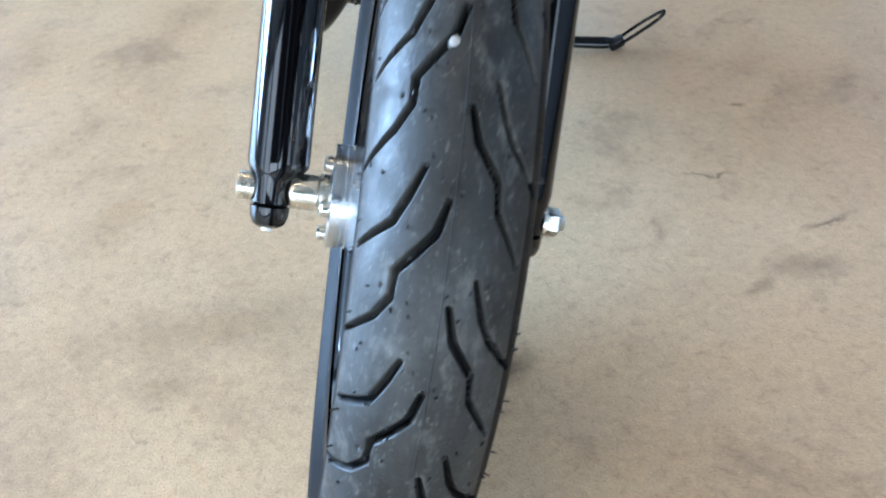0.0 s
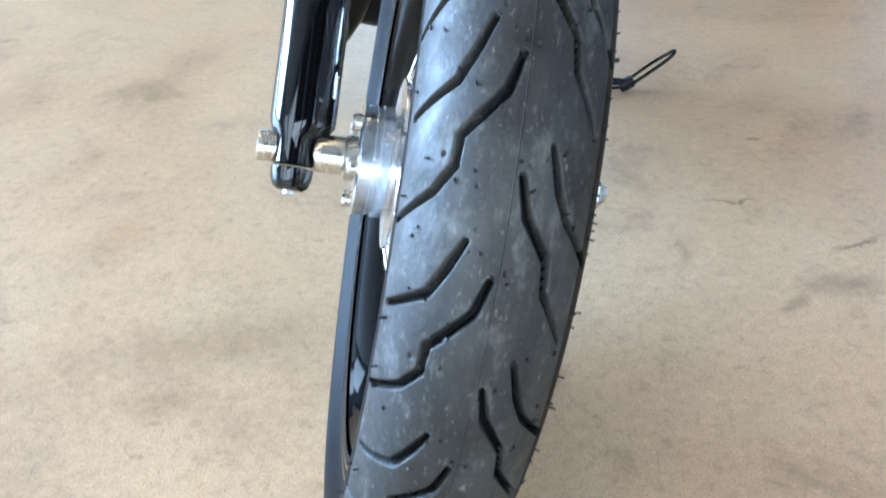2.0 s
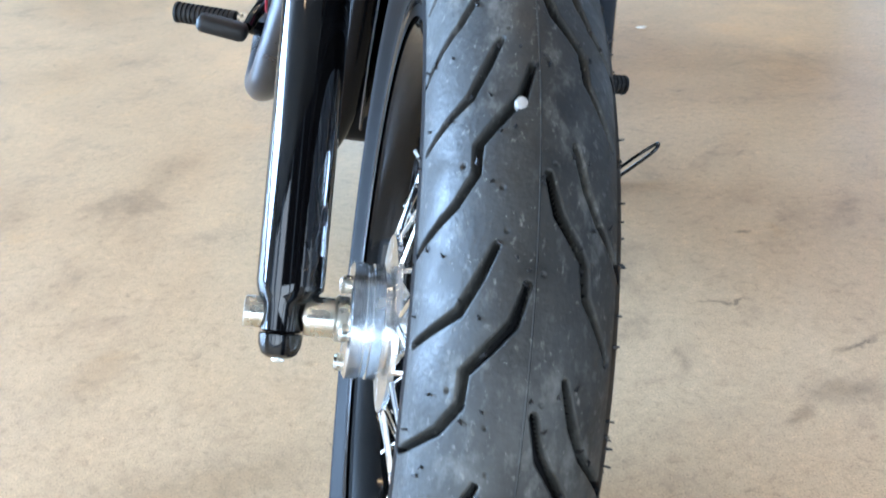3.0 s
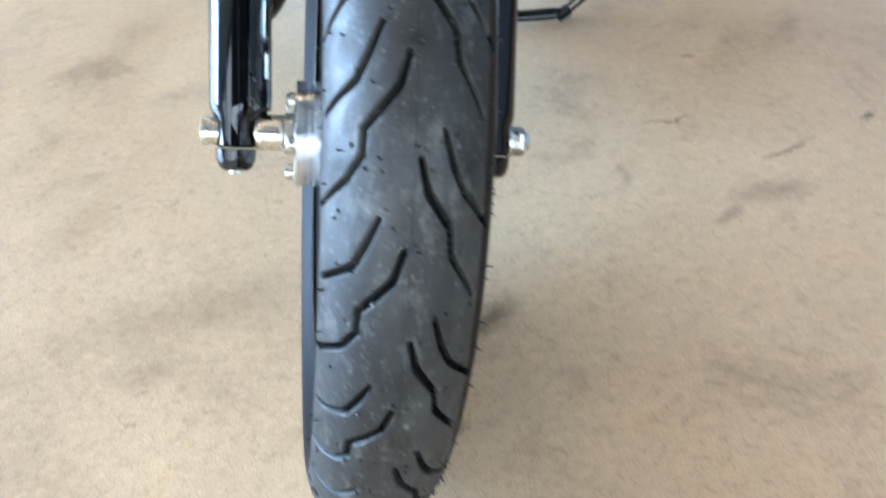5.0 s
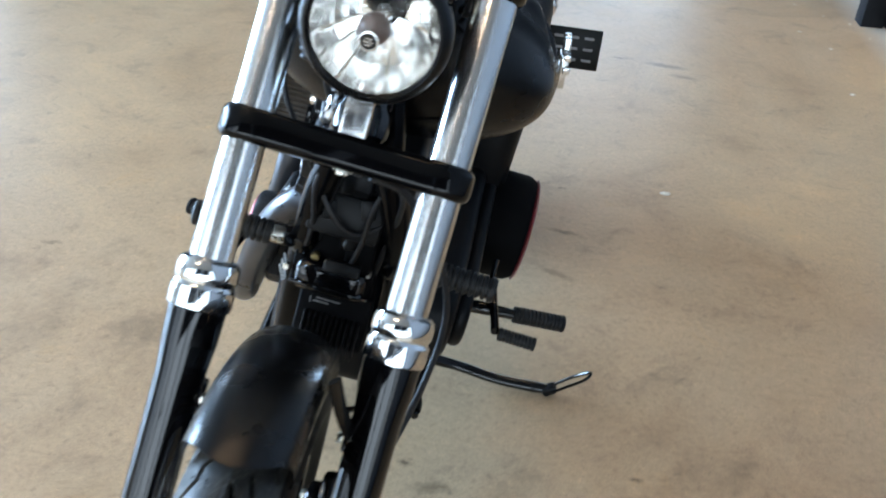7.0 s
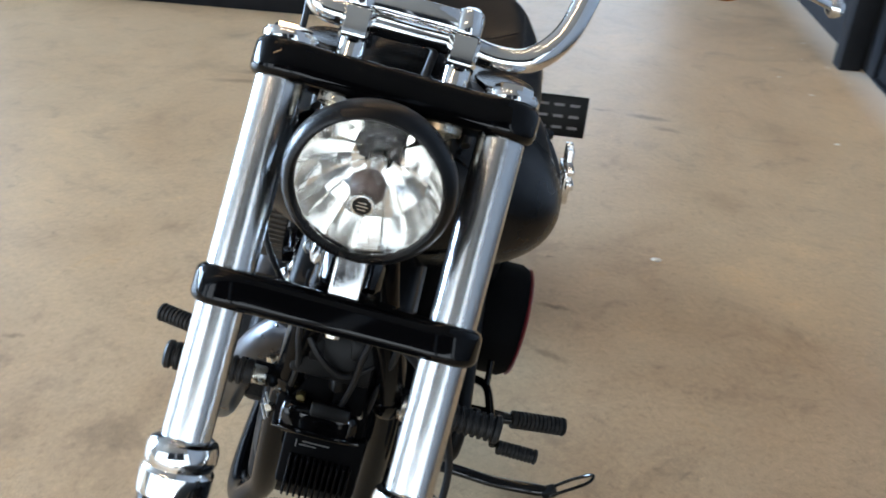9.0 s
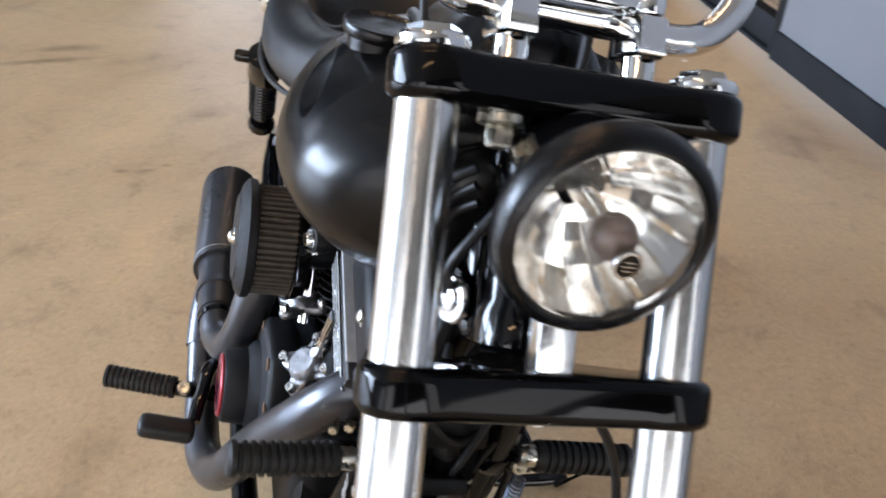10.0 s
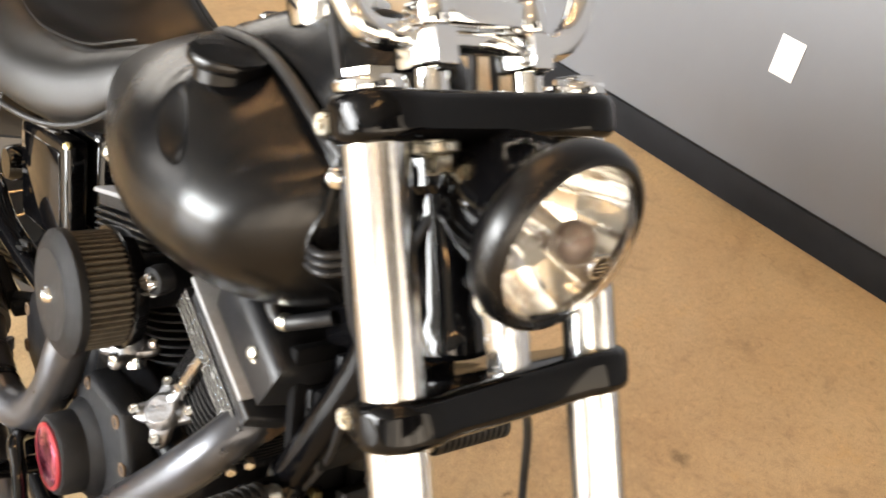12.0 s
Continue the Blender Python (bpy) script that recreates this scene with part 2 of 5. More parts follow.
CASE = material("satin_black_engine_paint", (0.0046, 0.0050, 0.0060), 0.38, spec=0.13, vary=0.2, scale=25, bump=0.12, bump_scale=500, rough_vary=0.06)
# engine paint made lighter and shinier, window light put in for the rocker boxes
ROCKER_LIT = material("satin_black_rocker_lit", (0.0060, 0.0066, 0.0080), 0.42, spec=0.32, vary=0.2, scale=25, bump=0.12, bump_scale=500, rough_vary=0.06)
LEATHER = material("black_leather", (0.006, 0.0058, 0.0058), 0.38, spec=0.5, vary=0.25, scale=20, bump=0.16, bump_scale=800, rough_vary=0.06)
GRIP = material("moulded_black_rubber", (0.010, 0.010, 0.010), 0.55, spec=0.35, vary=0.3, scale=50, bump=0.1)
PLASTIC = material("black_plastic", (0.005, 0.005, 0.005), 0.4, spec=0.2, vary=0.2, scale=40)
# dull black parts, and engine paint with shade put in for the left covers
MATTE_SHADE = material("matte_black_plastic_and_shade", (0.0030, 0.0030, 0.0034), 0.7, spec=0.07, vary=0.2, scale=40)
PIPE = material("black_ceramic_exhaust", (0.074, 0.080, 0.092), 0.31, 0.75, vary=0.2, scale=9, second=(0.064, 0.062, 0.064), rough_vary=0.06)
RUSTY = material("scorched_steel", (0.16, 0.095, 0.06), 0.55, 0.5, vary=0.5, scale=45, bump=0.3)
PINK = material("pink_anodised_metal", (0.80, 0.16, 0.26), 0.16, 0.9, vary=0.15, scale=52, second=(0.16, 0.004, 0.02), bump=1.0, bump_scale=75, rough_vary=0.06, detail=2)
ORANGE = material("red_ring", (0.38, 0.03, 0.04), 0.3, 0.3, vary=0.2)
SMOKE = material("smoked_brown_cover", (0.095, 0.066, 0.054), 0.34, 0.1, vary=0.15, scale=40)
MIRROR = material("headlight_reflector", (0.88, 0.87, 0.84), 0.15, 1.0, rough_vary=0.03, scale=70)
LENS = glass_material("clear_lens", ior=1.12)
AMBER = glass_material("amber_lens", (1.0, 0.25, 0.02), 0.15)
DARKWALL = material("grey_pier_paint", (0.45, 0.45, 0.45), 0.6, vary=0.1, scale=1.5)
WALL = material("grey_wall_paint", (0.125, 0.130, 0.139), 0.5, vary=0.06, scale=1.5, bump=0.08, bump_scale=160)
SKIRT = material("charcoal_skirting", (0.014, 0.015, 0.017), 0.5, spec=0.08, vary=0.2, scale=8)
WHITE = material("white_card", (0.82, 0.82, 0.80), 0.6, vary=0.03)
PALE = material("pale_ceiling", (0.24, 0.24, 0.235), 0.8, vary=0.05, scale=2)
TUBE_GLOW = glow_material("strip_light_glow", (1.0, 0.75, 0.46), 76.0)
CLAMP_BLACK = material("clamp_black_paint", (0.0018, 0.0018, 0.0021), 0.06, spec=0.20, rough_vary=0.02, scale=12)
# gloss black with dulled reflections, which puts shade on the down tubes
FRAME_SHADED = material("frame_black_shaded", (0.002, 0.002, 0.0024), 0.18, spec=0.13, rough_vary=0.03, scale=12)
PANE = glass_material("window_glass", (0.9, 0.95, 0.95))
BAND = material("bare_grey_casting", (0.26, 0.26, 0.265), 0.55, 0.2, vary=0.15, scale=60)
BRUSHED = material("cast_aluminium", (0.30, 0.30, 0.31), 0.42, 1.0, vary=0.25, scale=60, bump=0.4, bump_scale=250, rough_vary=0.1)
PEBBLE = material("pale_grit", (0.75, 0.72, 0.64), 0.8, vary=0.15, scale=80)
LEAD = material("bare_metal_plug", (0.36, 0.34, 0.32), 0.6, 0.0, vary=0.2, scale=120)
RED = material("red_painted_edge", (0.20, 0.015, 0.025), 0.3, vary=0.2)
PADLOCK = material("brass", (0.55, 0.42, 0.2), 0.3, 1.0)

# ---------------------------------------------------------------- mesh building


class Form:
    """Gathers vertices and faces for one mesh."""

    def __init__(self):
        self.v, self.f = [], []

    def add(self, verts, faces):
        n = len(self.v)
        self.v += [tuple(p) for p in verts]
        self.f += [tuple(i + n for i in q) for q in faces]
        return self

    def rings(self, rings, closed=False, caps=True):
        """Skins a row of rings with equal counts of points."""
        k, m = len(rings[0]), len(rings)
        verts = [p for r in rings for p in r]
        faces = []
        for i in range(m if closed else m - 1):
            a, b = i * k, ((i + 1) % m) * k
            faces += [(a + j, a + (j + 1) % k, b + (j + 1) % k, b + j) for j in range(k)]
        if caps and not closed:
            faces += [tuple(range(k))[::-1], tuple((m - 1) * k + j for j in range(k))]
        return self.add(verts, faces)

    def tube(self, points, radius, seg=14, smooth=6, closed=False, flat=1.0):
        """A round bar along a smoothed line; radius is a number or one for each point."""
        pts = [Vector(p) for p in points]
        rad = list(radius) if isinstance(radius, (list, tuple)) else [radius] * len(pts)
        line, rr = [], []
        if smooth > 1 and len(pts) > 2:
            n = len(pts)
            for i in range(n if closed else n - 1):
                p0, p1, p2, p3 = (pts[(i + d) % n] if closed else pts[min(max(i + d, 0), n - 1)] for d in (-1, 0, 1, 2))
                for s in range(smooth):
                    u = s / smooth
                    line.append(0.5 * (2 * p1 + (p2 - p0) * u + (2 * p0 - 5 * p1 + 4 * p2 - p3) * u * u + (3 * p1 - p0 - 3 * p2 + p3) * u ** 3))
                    rr.append(rad[i] + (rad[(i + 1) % n] - rad[i]) * u)
            if not closed:
                line.append(pts[-1]), rr.append(rad[-1])
        else:
            line, rr = pts, rad
        n, rings, up = len(line), [], None
        for i in range(n):
            d = (line[(i + 1) % n] - line[i - 1]) if closed or 0 < i < n - 1 else (line[1] - line[0] if i == 0 else line[-1] - line[-2])
            d.normalize()
            if up is None:
                up = d.orthogonal().normalized()
            up = (up - d * up.dot(d)).normalized()
            side = d.cross(up)
            rings.append([line[i] + (up * math.cos(a) + side * math.sin(a) * flat) * rr[i] for a in (2 * math.pi * j / seg for j in range(seg))])
        return self.rings(rings, closed)

    def lathe(self, profile, base, axis, seg=32, caps=None):
        """Turns (radius, height) pairs about an axis through base."""
        axis, base = Vector(axis).normalized(), Vector(base)
        u = axis.orthogonal().normalized() if abs(axis.x) < 0.9 else Vector((0, 1, 0))
        u = (u - axis * u.dot(axis)).normalized()
        w = axis.cross(u)
        shut = (Vector(profile[0]) - Vector(profile[-1])).length > 1e-6 if caps is None else caps
        rings = [[base + axis * h + (u * math.cos(a) + w * math.sin(a)) * max(r, 1e-5) for a in (2 * math.pi * j / seg for j in range(seg))] for r, h in profile]
        return self.rings(rings, caps=shut)

    def box(self, size, m, bevel=0.0, seg=2):
        bm = bmesh.new()
        bmesh.ops.create_cube(bm, size=1)
        bmesh.ops.scale(bm, vec=size, verts=bm.verts)
        if bevel:
            bmesh.ops.bevel(bm, geom=bm.edges[:], offset=bevel, segments=seg, profile=0.5, affect="EDGES")
        return self.take(bm, m)

    def prism(self, outline, thick, m, bevel=0.0, seg=3):
        """An outline in x and y, thickened upwards along z, with rounded rims."""
        bm = bmesh.new()
        face = bm.faces.new([bm.verts.new((x, y, 0)) for x, y in outline])
        top = bmesh.ops.extrude_face_region(bm, geom=[face])["geom"]
        bmesh.ops.translate(bm, vec=(0, 0, thick), verts=[g for g in top if isinstance(g, bmesh.types.BMVert)])
        bmesh.ops.recalc_face_normals(bm, faces=bm.faces)
        if bevel:
            rim = [e for e in bm.edges if abs(e.verts[0].co.z - e.verts[1].co.z) < 1e-6]
            bmesh.ops.bevel(bm, geom=rim, offset=bevel, segments=seg, profile=0.5, affect="EDGES", clamp_overlap=True)
        return self.take(bm, m)

    def take(self, bm, m):
        bm.verts.index_update()
        self.add([m @ v.co for v in bm.verts], [[v.index for v in f.verts] for f in bm.faces])
        bm.free()
        return self

    def hexagon(self, radius, height, base, axis):
        return self.lathe([(radius * 0.9, 0), (radius, height * 0.12), (radius, height * 0.85), (radius * 0.88, height)], base, axis, 6)

    def mesh(self, name, mat, angle=35.0):
        me = bpy.data.meshes.new(name)
        me.from_pydata(self.v, [], self.f)
        me.materials.append(mat)
        bm = bmesh.new()
        bm.from_mesh(me)
        bmesh.ops.recalc_face_normals(bm, faces=bm.faces)
        bm.to_mesh(me)
        bm.free()
        for q in me.polygons:
            q.use_smooth = True
        me.set_sharp_from_angle(angle=radians(angle))
        return me


def part(name, form, mat, parent, label="", angle=35.0):
    ob = new(name, form.mesh(name, mat, angle))
    ob.parent = parent
    if label:
        tagged(ob, label)
    return ob


def thing(name, form, mat, label, category, group="", kind="", m=None, angle=35.0):
    ob = new(name, form.mesh(name, mat, angle))
    if m is not None:
        ob.matrix_world = m
    return tagged(ob, label, category, group, kind)


def smooth_table(rows, n):
    """Resamples rows of numbers, smoothly, at n even steps of the first column."""
    a = np.array(rows, float)
    xs = np.linspace(a[0, 0], a[-1, 0], n)
    out = [xs]
    for c in range(1, a.shape[1]):
        slope = np.gradient(a[:, c], a[:, 0])
        i = np.clip(np.searchsorted(a[:, 0], xs) - 1, 0, len(a) - 2)
        h = a[i + 1, 0] - a[i, 0]
        s = (xs - a[i, 0]) / h
        out.append((2 * s ** 3 - 3 * s ** 2 + 1) * a[i, c] + (s ** 3 - 2 * s ** 2 + s) * h * slope[i]
                   + (-2 * s ** 3 + 3 * s ** 2) * a[i + 1, c] + (s ** 3 - s ** 2) * h * slope[i + 1])
    return np.stack(out, 1)

# ---------------------------------------------------------------- the room
FLOOR_X0, FLOOR_X1, FLOOR_Y0, FLOOR_Y1, CEIL = -14.5, 8.0, -5.5, 10.0, 5.4


def slab(name, x0, x1, y0, y1, z0, z1, mat, label, m=None, bevel=0.0):
    g = Form().box((x1 - x0, y1 - y0, z1 - z0), pose((x0 + x1) / 2, (y0 + y1) / 2, (z0 + z1) / 2), bevel)
    return thing(name, g, mat, label, name.split("_")[0], kind="structure", m=m)


slab("floor", FLOOR_X0 - 0.3, FLOOR_X1, FLOOR_Y0 - 0.3, FLOOR_Y1, -0.2, 0.0, CONCRETE, "sealed mottled beige concrete showroom floor")
slab("ceiling", FLOOR_X0 - 0.3, FLOOR_X1, FLOOR_Y0 - 0.3, FLOOR_Y1, CEIL, CEIL + 0.2, PALE, "plain pale grey ceiling over the showroom")
for x0, x1, z0, z1 in ((FLOOR_X0 - 0.3, -10.1, 0, CEIL), (-10.1, -7.1, 0, 1.5), (-10.1, -7.1, 4.5, CEIL), (-7.1, -1.5, 0, CEIL), (1.5, FLOOR_X1, 0, CEIL), (-1.5, 1.5, 0, 0.4), (-1.5, 1.5, 3.4, CEIL)):
    slab("wall_north", x0, x1, FLOOR_Y1, FLOOR_Y1 + 0.2, z0, z1, SKIRT, "charcoal painted back wall round a window")
# side wall and shop front: piers, sills and heads round the openings
for y0, y1, z0, z1 in ((-5.8, -0.45, 0, CEIL), (9.85, 10.0, 0, CEIL), (-0.45, 9.85, 0, 0.95), (-0.45, 9.85, 5.25, CEIL)):
    slab("wall_west", FLOOR_X0 - 0.3, FLOOR_X0, y0, y1, z0, z1, DARKWALL, "grey painted side wall round a long window")
for x0, x1 in ((FLOOR_X0, -10.5), (-7.5, -6.1), (-3.1, -2.7), (0.3, 0.7), (3.7, 4.1), (7.1, 8.0)):
    slab("wall_south", x0, x1, FLOOR_Y0 - 0.3, FLOOR_Y0, 0, CEIL, DARKWALL, "grey painted pier of the shop front")
# heads are unseen and added dark, so the clamps mirror no bright wall
for x0, x1, head in ((-10.5, -7.5, 5.0), (-6.1, -3.1, 5.0), (-2.7, 0.3, 2.5), (0.7, 3.7, 2.5), (4.1, 7.1, 5.0)):
    slab("wall_south", x0, x1, FLOOR_Y0 - 0.3, FLOOR_Y0, head, CEIL, SKIRT, "unseen charcoal fascia added to darken reflections over a front window")
    slab("wall_south", x0, x1, FLOOR_Y0 - 0.3, FLOOR_Y0, 0, 0.4, DARKWALL, "grey painted sill wall of the shop front")

# the grey partition beside the motorcycle, set at a slight angle, with its skirting and the glazed door
EAST = pose(1.845, 0, 0, 0, 0, 3.0)
slab("wall_east", 0.0, 0.14, -1.2, 3.50, 0.0, CEIL, WALL, "smooth mid-grey painted partition wall", EAST)
slab("baseboard", -0.016, 0.0, -1.2, 3.50, 0.0, 0.108, SKIRT, "charcoal baseboard along the grey wall", EAST, 0.002)
slab("wall_east", 0.0, 0.14, 4.36, 10.0, 0.0, CEIL, SKIRT, "charcoal wall beyond the glazed door", EAST)
slab("wall_east", 0.0, 0.14, 3.50, 4.36, 2.2, CEIL, WALL, "grey wall over the glazed door", EAST)
slab("wall_room_behind", 4.5, 4.7, 1.0, 10, 0, CEIL, WALL, "plain grey wall of the room behind the door")


def glazed_door():
    door = new("door_1")
    door.matrix_world = EAST @ pose(0.0, 3.50, 0.0)
    tagged(door, "glazed door in a dark charcoal metal frame", "door", kind="structure")
    part("door_frame", Form().box((0.12, 0.05, 2.2), pose(0.06, 0.028, 1.1), 0.004).box((0.12, 0.09, 2.2), pose(0.06, 0.812, 1.1), 0.004), SKIRT, door)
    part("bottom_rail", Form().box((0.06, 0.70, 0.11), pose(0.05, 0.41, 0.069), 0.004), SKIRT, door)
    part("top_rail", Form().box((0.06, 0.70, 0.12), pose(0.05, 0.41, 2.08), 0.004), SKIRT, door)
    part("threshold", Form().box((0.13, 0.70, 0.012), pose(0.065, 0.41, 0.006), 0.002), SKIRT, door)
    pane = part("pane", Form().box((0.008, 0.70, 1.86), pose(0.05, 0.41, 1.09)), PANE, door, "clear glass pane")
    pane.visible_shadow = False
    return door


glazed_door()
# dark stop and column beside the door
thing("column", Form().box((0.10, 0.10, 2.3), pose(0, 0, 1.15), 0.004), SKIRT, "slim charcoal metal column by the glazed door", "column", kind="structure", m=EAST @ pose(-0.065, 4.42, 0))

# strip lights under the ceiling
strip = new("strip_light")
tagged(strip, "long warm white strip light under the ceiling", "ceiling light", "strip lights under the ceiling")
part("housing", Form().box((0.16, 2.4, 0.06), pose(0, 0, 0.035), 0.006), WHITE, strip)
part("diffuser", Form().tube([(0, -1.15, -0.01), (0, 1.15, -0.01)], 0.03, 12), TUBE_GLOW, strip, "glowing diffuser")
for y in (-0.9, 0.9):
    part("hanger", Form().box((0.03, 0.03, 0.09), pose(0, y, 0.105)), WHITE, strip)
ACROSS = pose(0, 0, 0, 0, 0, 90)
strip.matrix_world = pose(-0.27, 3.0, CEIL - 0.15) @ ACROSS
for x, y in ((-2.0, -2.6), (-1.14, 0.2), (0.60, 5.8), (1.47, 8.6)):
    copy_thing(strip, pose(x, y, CEIL - 0.15) @ ACROSS)
for y in (1.8, 4.4, 7.0):
    copy_thing(strip, pose(3.2, y, CEIL - 0.15))     # in the room behind the glazed door

# black display plinth on the floor at the back
g = Form().box((3.4, 1.6, 0.14), pose(-1.7, 0.8, 0.07), 0.006).box((3.3, 1.5, 0.03), pose(-1.7, 0.8, 0.152), 0.004)
thing("display_plinth", g, SKIRT, "low black display plinth standing on the concrete", "plinth", m=pose(-0.81, 4.50, 0.0))

# white card on the partition
thing("card", Form().box((0.002, 0.076, 0.110), pose(0, 0, 0), 0.0005), WHITE, "small blank white card stuck to the grey wall", "card", m=EAST @ pose(-0.0035, 1.893, 0.465, 3))

# ---------------------------------------------------------------- the motorcycle
# Its own axes: x to its left, y to its rear, z up through the wheels; it leans on its stand.
bike = new("motorcycle")
bike.matrix_world = pose(-0.0949, 0.6483, 0.0014) @ pose(0, 0, 0, 0, 0, 3.5) @ pose(0, 0, 0, 0, 11.8, 0)
tagged(bike, "black cruiser motorcycle with chrome forks leaning on its side stand", "motorcycle")
AXLE = Vector((0, 0, 0.33))
FORK = Vector((0, 0.5245, 0.8514))     # up along the fork
AHEAD = Vector((0, -0.8514, 0.5245))   # forwards, square to the fork
TUBE_X = 0.110
UP = Vector((0, 0, 1))
X = Vector((1, 0, 0))


def on_fork(x, s, n=0.0):
    return AXLE + X * x + FORK * s + AHEAD * n


def fork_frame(x, s, n=0.0):
    """A frame with x across, y forwards and z up along the fork."""
    m = Matrix((X, AHEAD, FORK)).transposed().to_4x4()
    m.translation = on_fork(x, s, n)
    return m


# ---- front wheel
WHEEL_X = 0.0042
HUB = AXLE + X * WHEEL_X
GROOVES = (((51.8, -0.003, 0.8), (54.7, -0.008, 1.2), (56.8, -0.018, 1.2), (58.6, -0.026, 1.1), (61.1, -0.0265, 1.0), (63.5, -0.034, 1.0), (67.0, -0.046, 0.7)),
           ((48.9, -0.017, 0.7), (51.4, -0.023, 1.1), (54.1, -0.030, 1.1), (57.2, -0.045, 0.7)),
           ((43.2, 0.002, 0.8), (46.3, 0.007, 1.2), (49.6, 0.0205, 1.1), (52.4, 0.0225, 1.1), (57.0, 0.038, 0.8)),
           ((40.6, 0.015, 0.7), (43.9, 0.021, 1.1), (46.3, 0.028, 1.1), (50.0, 0.044, 0.8)))


DIMPLES = ((50.9, -0.0008, 0.0013), (47.8, -0.0175, 0.0011), (42.3, 0.0028, 0.0012), (60.2, -0.036, 0.0018), (62.4, -0.020, 0.0012))


def front_tyre():
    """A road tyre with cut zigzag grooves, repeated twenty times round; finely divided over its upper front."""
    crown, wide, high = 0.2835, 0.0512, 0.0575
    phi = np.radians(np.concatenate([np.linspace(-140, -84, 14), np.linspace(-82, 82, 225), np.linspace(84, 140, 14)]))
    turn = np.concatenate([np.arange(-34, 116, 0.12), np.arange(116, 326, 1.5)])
    arc = 0.0545 * phi
    depth = np.zeros((len(turn), len(phi)))
    for line in GROOVES:
        shift_x = 0.0042 if line[0][1] < 0 else 0.002
        for (t0, x0, w0), (t1, x1, w1) in zip(line, line[1:]):
            a = np.array([t0 * 0.00595, math.asin((x0 - shift_x) / 0.0512) * 0.0545])
            d = np.array([t1 * 0.00595, math.asin((x1 - shift_x) / 0.0512) * 0.0545]) - a
            for shift in range(-5, 16):
                near = np.abs(turn - shift * 18 - (t0 + t1) / 2) < 6
                if near.any():
                    px, py = ((turn[near] - shift * 18) * 0.00595)[:, None] - a[0], arc[None, :] - a[1]
                    u = np.clip((px * d[0] + py * d[1]) / (d @ d), 0, 1)
                    dist = np.hypot(px - u * d[0], py - u * d[1])
                    k = np.clip(((w0 + (w1 - w0) * u) * 0.0019 + 0.0009 - dist) / 0.0017, 0, 1)
                    depth[near] = np.maximum(depth[near], k * k * (3 - 2 * k) * 0.0080)
    for t0, x0, size in DIMPLES:
        for shift in range(-5, 16):
            near = np.abs(turn - shift * 18 - t0) < 2
            if near.any():
                dist = np.hypot(((turn[near] - shift * 18 - t0) * 0.00595)[:, None], arc[None, :] - math.asin(x0 / 0.0515) * 0.0545)
                depth[near] = np.maximum(depth[near], np.clip(1 - dist / size, 0, 1) * 0.0022)
    ang = np.radians(turn)
    r = crown + (high - depth) * np.cos(phi)
    x = (wide - depth) * np.sin(phi)
    x = x * (1 - 0.33 * np.clip((np.abs(np.degrees(phi)) - 88) / 24, 0, 1))
    x = WHEEL_X + np.where(np.abs(np.degrees(phi)) > 96, np.sign(phi) * np.maximum(np.abs(x), 0.0385), x)
    verts = np.stack([x, -r * np.sin(ang)[:, None], 0.33 + r * np.cos(ang)[:, None]], -1)
    # the tread sits flat where it bears on the floor
    low = -(0.0014 - math.sin(radians(11.8)) * verts[..., 0]) / math.cos(radians(11.8))
    verts[..., 2] = np.maximum(verts[..., 2], low + 0.0006)
    n, cols = len(turn), len(phi)
    idx = np.arange(n * cols).reshape(n, cols)
    b = np.roll(idx, -1, 0)
    quads = np.stack([idx[:, :-1], idx[:, 1:], b[:, 1:], b[:, :-1]], -1).reshape(-1, 4)
    g = Form()
    g.v, g.f = verts.reshape(-1, 3).tolist(), quads.tolist()
    # groove floors that get the painted shade
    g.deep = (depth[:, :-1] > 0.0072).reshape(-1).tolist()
    return g


rim = Form().lathe([(r * 1.055, h * 0.90) for r, h in ((0.222, -0.036), (0.2245, -0.0395), (0.2275, -0.0400), (0.2295, -0.0375), (0.2320, -0.0375), (0.2345, -0.0425), (0.2375, -0.0440), (0.2400, -0.0415), (0.2425, -0.0415), (0.2475, -0.0435), (0.2490, -0.041), (0.2470, -0.038), (0.238, -0.034), (0.222, -0.018), (0.216, 0.0), (0.222, 0.018), (0.238, 0.034),
                    (0.2470, 0.038), (0.2490, 0.041), (0.2475, 0.0435), (0.2425, 0.0415), (0.2400, 0.0415), (0.2375, 0.0440), (0.2345, 0.0425), (0.2320, 0.0375), (0.2295, 0.0375), (0.2275, 0.0400), (0.2245, 0.0395), (0.222, 0.036), (0.208, 0.020), (0.203, 0.0), (0.208, -0.020), (0.222, -0.036))], HUB, X, 120)
wheel = part("front_wheel", rim, RIMBLACK, bike, "gloss black rim with chrome wire spokes")
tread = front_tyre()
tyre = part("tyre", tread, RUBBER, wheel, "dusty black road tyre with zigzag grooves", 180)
tyre.data.materials.append(SIDEWALL_SHADE)
# beyond the sidewalls, paints shade into groove floors and the right shoulder
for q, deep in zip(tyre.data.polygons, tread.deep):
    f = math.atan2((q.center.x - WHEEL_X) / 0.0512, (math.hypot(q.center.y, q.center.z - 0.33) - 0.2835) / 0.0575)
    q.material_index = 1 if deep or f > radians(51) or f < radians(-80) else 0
part("mould_line", Form().tube([(0, -0.3412 * math.sin(a), 0.33 + 0.3412 * math.cos(a)) for a in np.linspace(radians(-40), radians(112), 120)], 0.0005, 5, 1), RUBBER, wheel)
